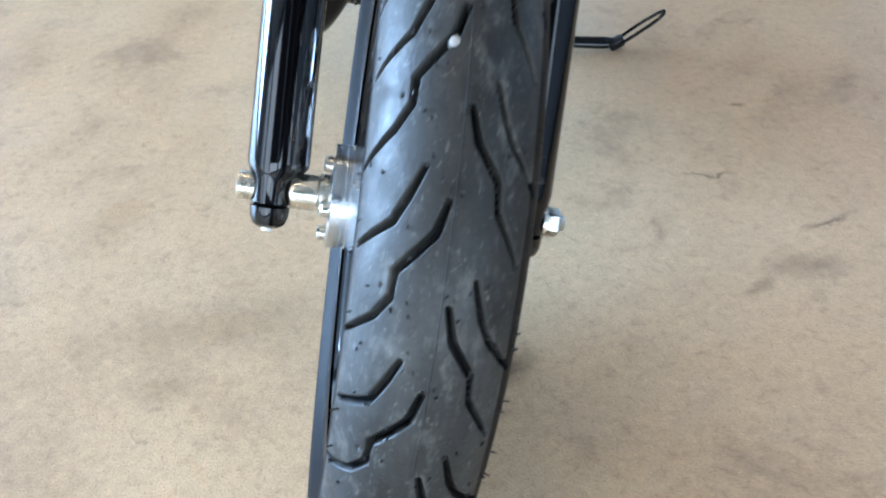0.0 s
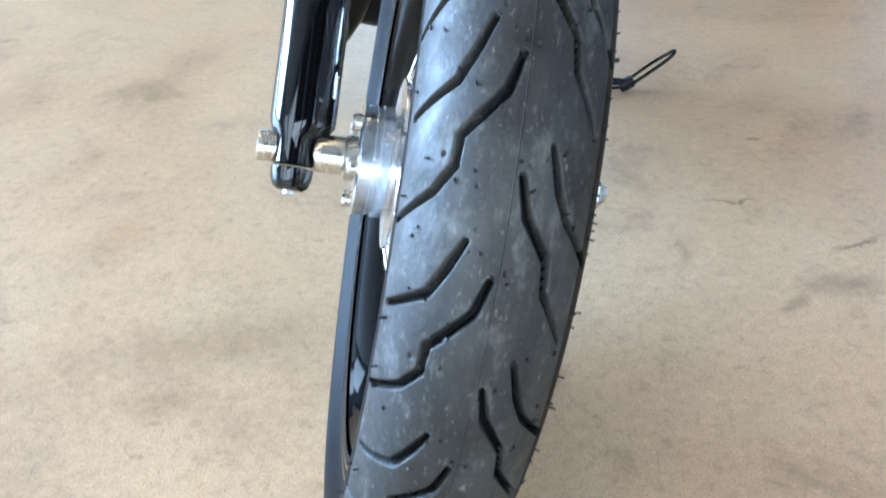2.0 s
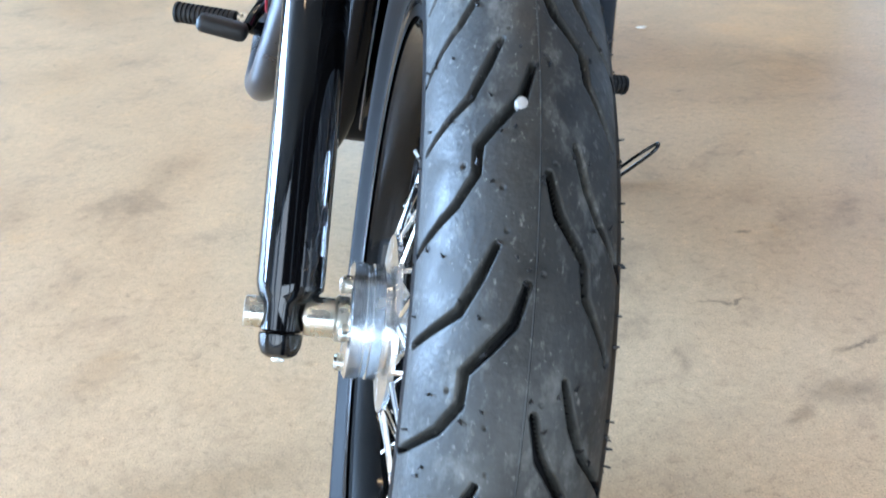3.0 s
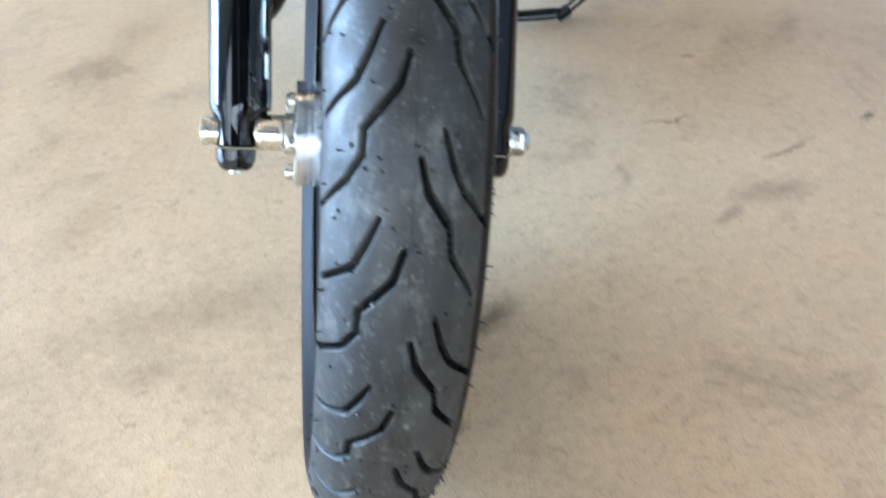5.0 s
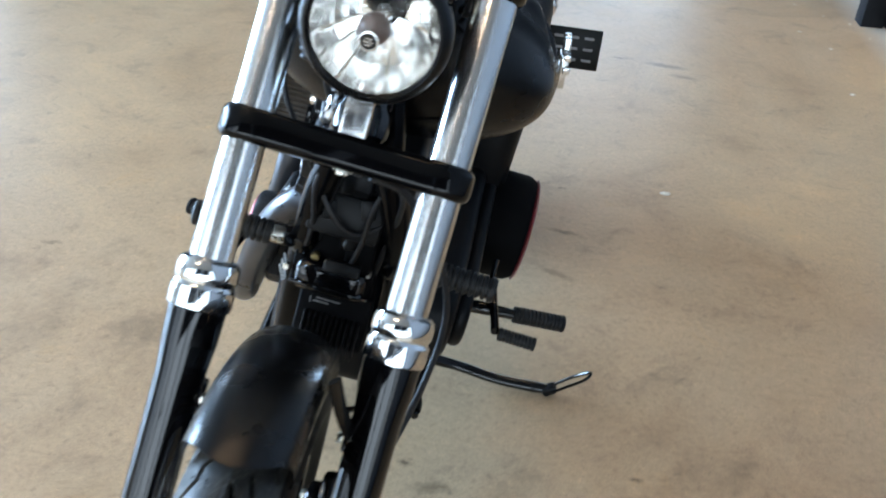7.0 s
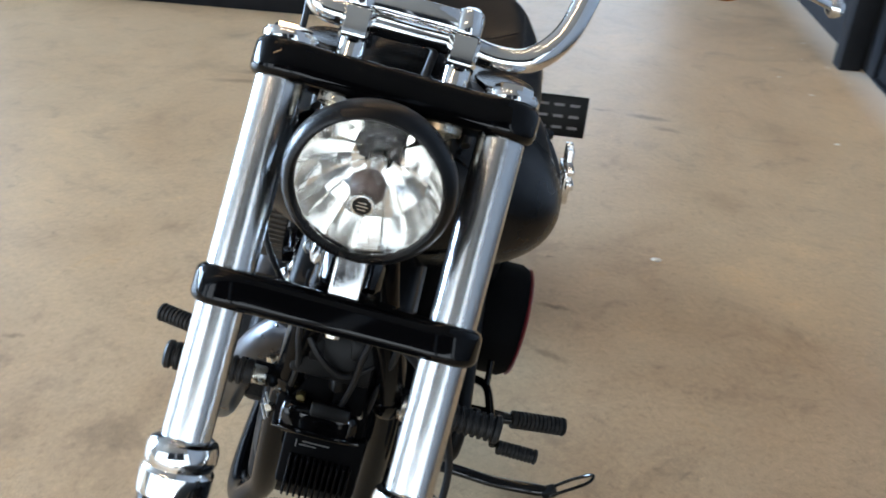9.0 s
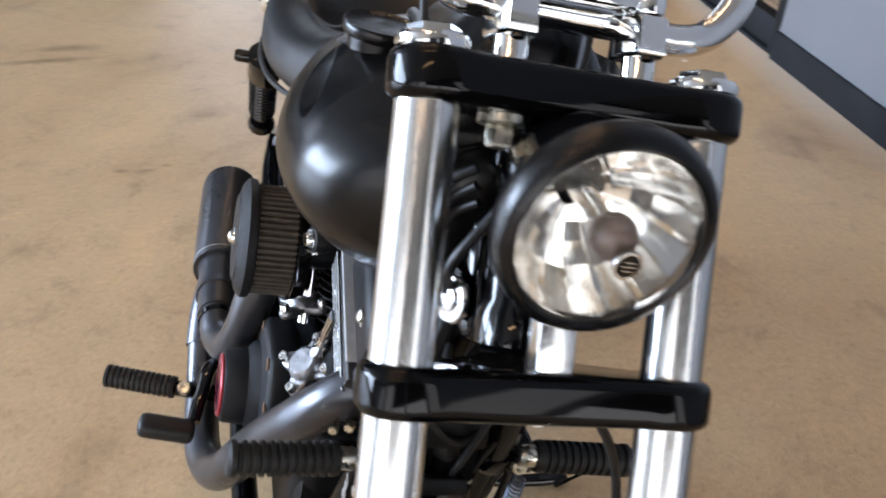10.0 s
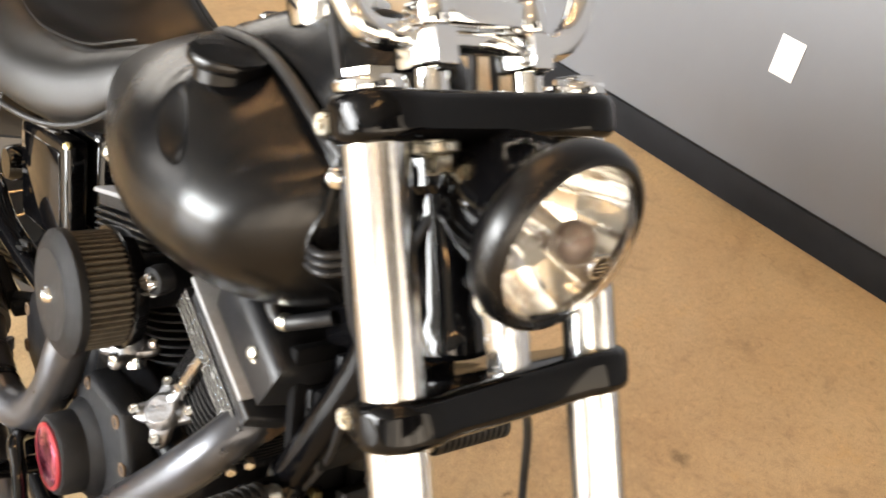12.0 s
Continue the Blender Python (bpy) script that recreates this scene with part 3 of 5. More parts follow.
part("hub", Form().lathe([(0.012, -0.064), (0.043, -0.064), (0.0465, -0.062), (0.0465, -0.052), (0.0450, -0.051), (0.0450, -0.047), (0.0465, -0.046), (0.0465, -0.038), (0.040, -0.036),
                          (0.040, -0.034), (0.071, -0.033), (0.0715, -0.029), (0.040, -0.027), (0.024, -0.015), (0.022, 0.02), (0.030, 0.038), (0.055, 0.041), (0.055, 0.046),
                          (0.040, 0.05), (0.040, 0.066), (0.012, 0.066)], HUB, X, 64), ALU, wheel, "bright machined aluminium hub")
for k in range(5):
    a = radians(72 * k + 20)
    part("hub_bolt", Form().lathe([(0.007, 0.0), (0.007, -0.005), (0.005, -0.007)], HUB + Vector((-0.064, 0.034 * math.cos(a), 0.034 * math.sin(a))), X, 14), ZINC, wheel)
rotor = Form()
ring = [(0.092, 0.071), (0.146, 0.071), (0.146, 0.076), (0.092, 0.076), (0.092, 0.071)]
rotor.lathe(ring, HUB, X, 80)
part("brake_rotor", rotor, CHROME, wheel, "polished steel brake rotor")
carrier = Form().lathe([(0.03, 0.067), (0.050, 0.067), (0.050, 0.072), (0.03, 0.072), (0.03, 0.067)], HUB, X, 40)
for k in range(5):
    a = radians(72 * k)
    carrier.tube([HUB + Vector((0.071, r * math.cos(a), r * math.sin(a))) for r in (0.045, 0.098)], 0.007, 8, 1, flat=0.4)
part("rotor_carrier", carrier, CHROME, wheel)
for k in range(40):
    a = radians(9 * k)
    swing = radians(26 if (k // 2) % 2 else -26)
    x0 = -0.031 if k % 2 else 0.0455
    r0 = 0.066 if k % 2 else 0.050
    p0 = HUB + Vector((x0, r0 * math.sin(a + swing), r0 * math.cos(a + swing)))
    p1 = HUB + Vector((0.006 if k % 2 else -0.006, 0.209 * math.sin(a), 0.209 * math.cos(a)))
    spoke = Form().tube([p0, p1], 0.0019, 6, 1)
    spoke.tube([p1 + (p0 - p1).normalized() * 0.022, p1], 0.0032, 6, 1)
    part("spoke", spoke, CHROME, wheel)
hairs = Form()
for k in range(95):
    a, sd = radians(random.uniform(-20, 118)), 1 if k % 3 else -1
    f = radians(random.choice((55, 72, 84)) + random.uniform(-3, 3)) * sd
    r, x = 0.2835 + 0.0575 * math.cos(f), WHEEL_X + 0.0512 * math.sin(f)
    p = Vector((x, -r * math.sin(a), 0.33 + r * math.cos(a)))
    out = Vector((math.sin(f), -math.cos(f) * math.sin(a), math.cos(f) * math.cos(a)))
    q = Vector((random.uniform(-0.3, 0.3), random.uniform(-0.4, 0.4), random.uniform(-0.4, 0.4)))
    hairs.tube([p - out * 0.001, p + (out + q * 0.5).normalized() * random.uniform(0.0015, 0.004)], [0.0007, 0.0005], 5, 1)
for line in GROOVES:
    for t0, x0, w0 in line[::2]:
        for shift in range(-4, 5):
            for _ in range(2):
                a = radians(t0 + shift * 18 + random.uniform(-1.2, 1.2))
                f = math.asin(max(-0.92, min(0.92, (x0 + random.choice((-1, 1)) * random.uniform(0.0025, 0.005)) / 0.0512)))
                r = 0.2835 + 0.0575 * math.cos(f)
                p = Vector((WHEEL_X + 0.0512 * math.sin(f), -r * math.sin(a), 0.33 + r * math.cos(a)))
                out = Vector((math.sin(f), -math.cos(f) * math.sin(a), math.cos(f) * math.cos(a)))
                side = Vector((random.uniform(-1, 1), random.uniform(-1, 1), random.uniform(-1, 1))).cross(out).normalized()
                hairs.tube([p - out * 0.0005, p + out * 0.0008, p + out * 0.0012 + side * random.uniform(0.001, 0.0026)], [0.0009, 0.0008, 0.0005], 5, 1)
tagged(part("vent_hairs", hairs, RUBBER_SIDE, wheel), kind="stuff")
a = math.atan2(0.207, 0.271)
plug = Form().lathe([(0.0025, -0.004), (0.0031, -0.001), (0.0028, 0.0012), (0.0015, 0.0018)], (-0.0085, -0.3395 * math.sin(a), 0.33 + 0.3395 * math.cos(a)), (0, -math.sin(a), math.cos(a)), 10)
part("plug", plug, LEAD, wheel, "pale stone lodged in a tyre groove")

# ---- axle and forks
part("front_axle", Form().lathe([(0.0085, -0.144), (0.0125, -0.143), (0.0125, -0.104), (0.0095, -0.1035), (0.0095, 0.118)], HUB, X, 24), ZINC, bike, "zinc plated axle")
part("axle_spacer", Form().lathe([(0.0150, -0.097), (0.0160, -0.094), (0.0160, -0.074), (0.0185, -0.072), (0.0185, -0.0642)], HUB, X, 24), ZINC, bike)
part("axle_spacer", Form().lathe([(0.0150, 0.067), (0.0155, 0.094), (0.012, 0.0945)], HUB, X, 24), ZINC, bike)
nut = Form().lathe([(0.015, 0.1305), (0.015, 0.1335)], HUB, X, 24).hexagon(0.0135, 0.014, HUB + X * 0.1335, X).lathe([(0.009, 0.147), (0.007, 0.152)], HUB, X, 16)
part("axle_nut", nut, ZINC, bike, "zinc plated dome nut")


def oval(x, s, rx, ry, seg=28):
    x += WHEEL_X * (1 - min(1.0, max(0.0, s) / 0.4))
    return [on_fork(x + rx * math.cos(a), s, ry * math.sin(a)) for a in (2 * math.pi * j / seg for j in range(seg))]


for side in (-1, 1):
    x = side * TUBE_X
    xb, nx, ny = (x - 0.004, 0.0174, 0.0224) if side < 0 else (x, 0.0235, 0.0245)
    leg = Form().rings([oval(xb, s, rx, ry) for s, rx, ry in ((-0.014, nx - 0.002, ny - 0.002), (-0.012, nx, ny), (0.008, nx, ny))]
                       + [oval(mixed(xb, x, 0.6), 0.014, mixed(nx, 0.0262, 0.6), mixed(ny, 0.0262, 0.6))]
                       + [oval(x, s, rx, ry) for s, rx, ry in ((0.020, 0.0262, 0.0262), (0.025, 0.0268, 0.0268), (0.25, 0.0268, 0.0268), (0.30, 0.0275, 0.0275), (0.335, 0.0305, 0.0305), (0.372, 0.0315, 0.0315), (0.374, 0.028, 0.028))])
    leg_ob = part("fork_leg", leg, GLOSS, bike, "gloss black lower fork leg")
    part("axle_cap", Form().rings([oval(xb, s, rx, ry) for s, rx, ry in ((-0.034, nx - 0.007, ny - 0.009), (-0.031, nx - 0.003, ny - 0.004), (-0.024, nx - 0.0005, ny - 0.001), (-0.0155, nx, ny), (-0.0150, nx - 0.001, ny - 0.002))]), GLOSS, leg_ob)
    part("pinch_bolt", Form().lathe([(0.0050, 0), (0.0050, 0.003), (0.0036, 0.004)], on_fork(xb - side * 0.004, -0.0335, 0.006), -FORK, 12), ZINC, leg_ob)
    lug = Form().box((0.014, 0.03, 0.035), fork_frame(x - side * 0.022, 0.27, -0.02), 0.004)
    part("fender_lug", lug, GLOSS, leg_ob)
    part("lug_bolt", Form().hexagon(0.006, 0.006, on_fork(x - side * 0.030, 0.272, 0.004), X * -side), ZINC, leg_ob)
    cover = Form().lathe([(0.0315, 0.366), (0.0345, 0.368), (0.0352, 0.374), (0.0352, 0.390), (0.0335, 0.392), (0.0325, 0.395), (0.0335, 0.398), (0.0345, 0.400), (0.0345, 0.412), (0.0325, 0.419), (0.0285, 0.422), (0.026, 0.423)], on_fork(x, 0), FORK, 40)
    part("dust_cover", cover, CHROME, bike, "chrome fork dust cover")
    part("fork_tube", Form().lathe([(0.0237, 0.40), (0.0237, 0.82)], on_fork(x, 0), FORK, 48), FORK_CHROME, bike, "polished chrome fork tube")


def clamp_outline(recess):
    pts = []
    for j in range(9):
        a = radians(-80 + 170 * j / 8)
        pts.append((TUBE_X + 0.0315 * math.cos(a), 0.0345 * math.sin(a)))
    pts += [(0.088, 0.0335), (0.076, 0.0335 - recess), (0.0, 0.0345 - recess)]
    right = pts + [(-u, v) for u, v in pts[::-1][1:]]
    back = [(-0.088, -0.030), (-0.058, -0.045), (-0.03, -0.078), (0.0, -0.086), (0.03, -0.078), (0.058, -0.045), (0.088, -0.030)]
    return right + back


for s0, thick, name in ((0.773, 0.038, "upper_triple_clamp"), (0.552, 0.038, "lower_triple_clamp")):
    clamp = part(name, Form().prism(clamp_outline(0.004), thick, fork_frame(0, s0), 0.010, 5), CLAMP_BLACK, bike, "gloss black triple clamp")
    for side in (-1, 1):
        x = side * TUBE_X
        lug = Form().lathe([(0.0115, -0.022), (0.0125, -0.018), (0.0125, 0.018), (0.0105, 0.0215)], on_fork(x - side * 0.004, s0 + thick / 2, -0.038), X * side, 24)
        part("pinch_lug", lug, GLOSS, clamp)
        part("pinch_bolt", Form().lathe([(0.0, 0.0205), (0.004, 0.0205), (0.0042, 0.0235), (0.0085, 0.0240), (0.0088, 0.0215)], on_fork(x - side * 0.004, s0 + thick / 2, -0.038), X * side, 20), ZINC, clamp)
for side in (-1, 1):
    p = on_fork(side * TUBE_X, 0.811)
    cap = Form().lathe([(0.027, 0), (0.0275, 0.002), (0.0275, 0.006), (0.026, 0.008), (0.0255, 0.0095), (0.022, 0.010)], p, FORK, 36).hexagon(0.0195, 0.0070, p + FORK * 0.0098, FORK)
    part("fork_cap", cap, CHROME, bike, "chrome hex fork cap")
part("stem_nut", Form().hexagon(0.016, 0.012, on_fork(0, 0.811, -0.06), FORK), CHROME, bike)
part("lower_clamp_bolt", Form().hexagon(0.007, 0.008, on_fork(0, 0.555, 0.0), -FORK).lathe([(0.011, 0), (0.011, -0.002)], on_fork(0, 0.553, 0.0), FORK, 20), ZINC, bike, "bright bolt under the lower clamp")

# ---- handlebar and risers
for side in (-1, 1):
    x = side * 0.052
    riser = Form().lathe([(0.0130, 0.805), (0.0130, 0.836)], on_fork(x, 0), FORK, 28)
    riser_ob = part("riser", riser, CHROME, bike, "chrome handlebar riser")
    saddle = Form().prism([(-0.0155, -0.020), (0.0155, -0.020), (0.0155, 0.010), (0.011, 0.0205), (-0.011, 0.0205), (-0.0155, 0.010)], 0.031, fork_frame(x, 0.829), 0.004, 3)
    part("riser_clamp", saddle, CHROME, riser_ob)
    part("socket_screw", Form().lathe([(0.0062, 0.0), (0.0062, 0.003), (0.0045, 0.004), (0.003, 0.002), (0.0, 0.002)], on_fork(x, 0.830, 0.012), -FORK, 16), GLOSS, riser_ob)
    tower = Form().lathe([(0.0128, 0.8612), (0.0135, 0.8630), (0.0135, 0.8800), (0.0120, 0.8850), (0.0075, 0.8880), (0.0, 0.8890)], on_fork(x, 0, 0.006), FORK, 28)
    part("riser_cap", tower.box((0.024, 0.026, 0.020), fork_frame(x, 0.8715, -0.004), 0.006, 3), CHROME, riser_ob)
    under = Form().lathe([(0.019, 0.7725), (0.019, 0.766), (0.015, 0.765)], on_fork(x, 0), FORK, 28).hexagon(0.012, 0.016, on_fork(x, 0.765), -FORK)
    part("riser_nut", under, ZINC, bike, "yellowish zinc nut under the clamp")
part("bar_clamp", Form().box((0.092, 0.020, 0.0205), fork_frame(0, 0.8735, 0.0035), 0.0030), CHROME, bike, "flat chrome clamp across the handlebar")
BAR = [(0, 0.466, 1.050), (0.05, 0.466, 1.050), (0.088, 0.465, 1.047), (0.120, 0.468, 1.054), (0.1477, 0.4857, 1.0814), (0.162, 0.515, 1.125), (0.172, 0.555, 1.175), (0.198, 0.610, 1.208), (0.250, 0.665, 1.207), (0.34, 0.73, 1.180), (0.46, 0.80, 1.155)]
RIGHT = [(-0.46, 0.77, 1.19), (-0.34, 0.71, 1.225), (-0.25, 0.66, 1.25), (-0.19, 0.625, 1.245), (-0.150, 0.595, 1.205), (-0.128, 0.560, 1.150), (-0.114, 0.520, 1.100), (-0.104, 0.484, 1.066), (-0.090, 0.468, 1.051), (-0.05, 0.466, 1.050)]
line = RIGHT + BAR
bar = part("handlebar", Form().tube(line, 0.0127, 20, 7), CHROME, bike, "chrome handlebar bent up and back")
for side in (-1, 1):
    part("grip", Form().tube([(side * 0.345, 0.733, 1.178), (side * 0.46, 0.80, 1.155)], 0.0175, 18, 1), GRIP, bar, "black rubber grip")
    part("control_housing", Form().box((0.05, 0.045, 0.05), pose(side * 0.315, 0.714, 1.185, 0, 0, side * 31), 0.012, 3), GLOSS, bar)
    lever = Form().tube([(side * 0.31, 0.69, 1.18), (side * 0.36, 0.68, 1.165), (side * 0.42, 0.69, 1.150), (side * 0.475, 0.715, 1.137)], [0.008, 0.007, 0.006, 0.006], 12, 5, flat=0.7)
    lever.lathe([(0.004, -0.012), (0.010, -0.007), (0.0125, 0.0), (0.010, 0.007), (0.004, 0.011)], (side * 0.478, 0.717, 1.136), (side, 0.4, -0.2), 16)
    part("lever", lever, ALU, bar, "bare aluminium hand lever with a ball end")
    signal = part("turn_signal", Form().lathe([(0.010, 0.045), (0.026, 0.040), (0.031, 0.02), (0.031, 0.0), (0.029, -0.004)], (side * 0.325, 0.655, 1.150), (0, 1, 0.1), 28), CHROME, bike, "round turn signal with an orange lens")
    part("signal_lens", Form().lathe([(0.029, 0.0), (0.028, -0.008), (0.020, -0.016), (0.008, -0.019), (0.0, -0.0195)], (side * 0.325, 0.655, 1.150), (0, 1, 0.1), 28), AMBER, signal)
    part("signal_stalk", Form().tube([(side * 0.315, 0.70, 1.18), (side * 0.322, 0.685, 1.155)], 0.008, 10, 1), CHROME, signal)

# ---- headlight
HL = Vector((0.001, 0.309, 0.960))
HD = Vector((0, -1, 0.02)).normalized()
shell = Form().lathe([(0.0, -0.112), (0.018, -0.110), (0.037, -0.100), (0.050, -0.080), (0.058, -0.050), (0.062, -0.025), (0.066, -0.012), (0.0725, -0.004)], HL, HD, 56, False)
light = part("headlight", shell, GLOSS, bike, "round headlight with a satin black bezel")
part("bezel", Form().lathe([(0.0660, -0.013), (0.0710, -0.012), (0.0762, -0.007), (0.0790, 0.004), (0.0775, 0.014), (0.0735, 0.020), (0.0690, 0.022), (0.0660, 0.019), (0.0650, 0.012)], HL, HD, 72, False), DENIM, light)
flutes = Form()
prof = [(0.0655, 0.012), (0.060, -0.006), (0.050, -0.026), (0.038, -0.040), (0.026, -0.049), (0.014, -0.053)]
rings, seg = [], 96
u, w = X, HD.cross(X)
for r, h in prof:
    ring = []
    for j in range(seg):
        a = 2 * math.pi * j / seg
        facet = 0.0022 * (1 if (j // 6) % 2 else -1) * min(1, (0.066 - r) / 0.006) * (r / 0.05)
        ring.append(HL + HD * (h + facet) + (u * math.cos(a) + w * math.sin(a)) * r)
    rings.append(ring)
flutes.rings(rings, caps=False)
part("reflector", flutes, MIRROR, light, "faceted bright reflector", 12)
DOME = [(0.0655, 0.013), (0.0645, 0.018), (0.060, 0.0250), (0.052, 0.0325), (0.042, 0.0390), (0.030, 0.0435), (0.016, 0.0465), (0.0005, 0.0475)]
part("lens", Form().lathe(DOME + [(max(r - 0.0016, 0.0005), h - 0.0026) for r, h in DOME[::-1][:-1]] + DOME[:1], HL, HD, 64), LENS, light, "clear domed glass lens").visible_shadow = False
part("bulb_cover", Form().lathe([(0.0, 0.0015), (0.007, 0.002)] + [(0.0165 * math.sin(radians(a)), 0.0185 - 0.0165 * math.cos(radians(a))) for a in range(28, 181, 8)] + [(0.0, 0.035)], HL + UP * 0.004, HD, 32), SMOKE, light, "brown bulb cover with two small holes")
part("bulb_neck", Form().lathe([(0.010, -0.052), (0.0085, -0.020), (0.0075, 0.004)], HL + UP * 0.004, HD, 24), ALU, light)
for dx in (-0.0055, 0.0055):
    part("vent_hole", Form().lathe([(0.0022, 0.0), (0.0022, 0.0012), (0.0, 0.0012)], HL + Vector((dx, -0.0305, 0.010)), (dx * 20, -1, 0.3), 12), GLOSS, light)
BADGE = HL + HD * 0.0472
part("badge_ring", Form().lathe([(0.0085, 0.0006), (0.0100, 0.0004), (0.0105, -0.0008), (0.0105, -0.002)], BADGE, HD, 28, False), ALU, light)
part("badge", Form().lathe([(0.0, 0.0010), (0.0080, 0.0009), (0.0085, 0.0), (0.0085, -0.002)], BADGE, HD, 28), GLOSS, light, "small black round badge")
for k in range(-1, 2):
    part("badge_bar", Form().box((0.010 - abs(k) * 0.003, 0.0006, 0.0009), pose(BADGE.x, BADGE.y - 0.0012, BADGE.z + k * 0.0032)), ALU, light)
stalk = part("headlight_bracket", Form().box((0.030, 0.024, 0.076), pose(0.001, 0.318, 0.862, -31.6), 0.003), ALU, bike, "brushed aluminium block under the headlight")
part("bracket_bolt", Form().hexagon(0.009, 0.008, (-0.016, 0.333, 0.886), (-1, 0, 0)).lathe([(0.013, 0.0), (0.013, -0.004)], (-0.016, 0.333, 0.886), (1, 0, 0), 20), ZINC, stalk)
part("headlight_mount", Form().box((0.05, 0.03, 0.02), pose(0.001, 0.345, 0.895, -8), 0.004).tube([(0.0, 0.36, 0.96), (0.0, 0.40, 0.98)], 0.022, 18, 1), GLOSS, bike)

# ---- front fender
def fender_form(centre, radius, half, a0, a1, drop, thick=0.0025, nose=0.0, bow=0.0):
    rings = []
    n, k = 40, 26
    for i in range(n + 1):
        t = i / n
        a = radians(mixed(a0, a1, t))
        edge = min(1.0, math.sqrt(max(0.0, t * 9)), math.sqrt(max(0.0, (1 - t) * 9)))
        ring = []
        for lay in (0, 1):
            for j in range(k + 1):
                f = radians(-100 + 200 * j / k)
                if lay:
                    f = -f
                hw, dp = (half - lay * thick), (drop - lay * thick)
                cx = hw * math.copysign(abs(math.sin(f)) ** 0.8, math.sin(f))
                cr = radius - dp + dp * math.copysign(abs(math.cos(f)) ** 0.8, math.cos(f))
                cr -= nose * (1 - edge) * (abs(cx) / half) ** 2
                b = a - radians(bow) * (abs(cx) / half) ** 2 * max(0.0, 1 - 3 * t)
                ring.append((centre[0] + cx, centre[1] - cr * math.sin(b), centre[2] + cr * math.cos(b)))
        rings.append(ring)
    return Form().rings(rings)


part("front_fender", fender_form(AXLE, 0.370, 0.0525, 8, -84, 0.042, nose=0.006, bow=6.0), DENIM, bike, "satin black front fender", 50)
part("fender_bracket", Form().tube([(0.058, 0.12, 0.66), (0.070, 0.13, 0.615), (0.086, 0.138, 0.575)], 0.008, 10, 4, flat=0.4), GLOSS, bike)

# ---- brake caliper and hose
cal = part("brake_caliper", Form().box((0.052, 0.055, 0.115), fork_frame(0.080, 0.135, -0.068), 0.012, 3).box((0.03, 0.03, 0.16), fork_frame(0.086, 0.14, -0.038), 0.008), GLOSS, bike, "gloss black brake caliper")
for s in (0.09, 0.18):
    part("caliper_bolt", Form().hexagon(0.007, 0.006, on_fork(0.056, s, -0.058), -X), ZINC, cal)
part("brake_hose", Form().tube([(0.03, 0.31, 0.79), (0.075, 0.335, 0.765), (0.125, 0.345, 0.70), (0.160, 0.345, 0.61), (0.158, 0.31, 0.52), (0.135, 0.24, 0.44), (0.105, 0.15, 0.40)], 0.0045, 10, 8), RUBBER_SIDE, bike, "black brake hose")

# ---- frame
part("steering_neck", Form().lathe([(0.030, 0.595), (0.034, 0.60), (0.034, 0.625), (0.028, 0.635), (0.028, 0.735), (0.034, 0.742), (0.034, 0.765), (0.030, 0.77)], on_fork(0, 0, -0.060), FORK, 36), GLOSS, bike, "gloss black steering neck")
neck = Form().box((0.062, 0.13, 0.115), pose(0, 0.475, 0.800, -32), 0.015, 3)
part("neck_gusset", neck, GLOSS, bike)
lock = part("ignition_lock", Form().lathe([(0.021, 0.0), (0.0215, 0.004), (0.0195, 0.0065), (0.012, 0.007), (0.0115, 0.010), (0.008, 0.011), (0.0075, 0.009), (0.0, 0.009)], (-0.040, 0.418, 0.812), (-1, -0.35, 0.15), 32), ALU, bike, "bright metal ignition lock")
part("backbone", Form().tube([(0, 0.46, 0.83), (0, 0.62, 0.80), (0, 0.85, 0.745), (0, 1.05, 0.66)], 0.03, 16, 4), GLOSS, bike)
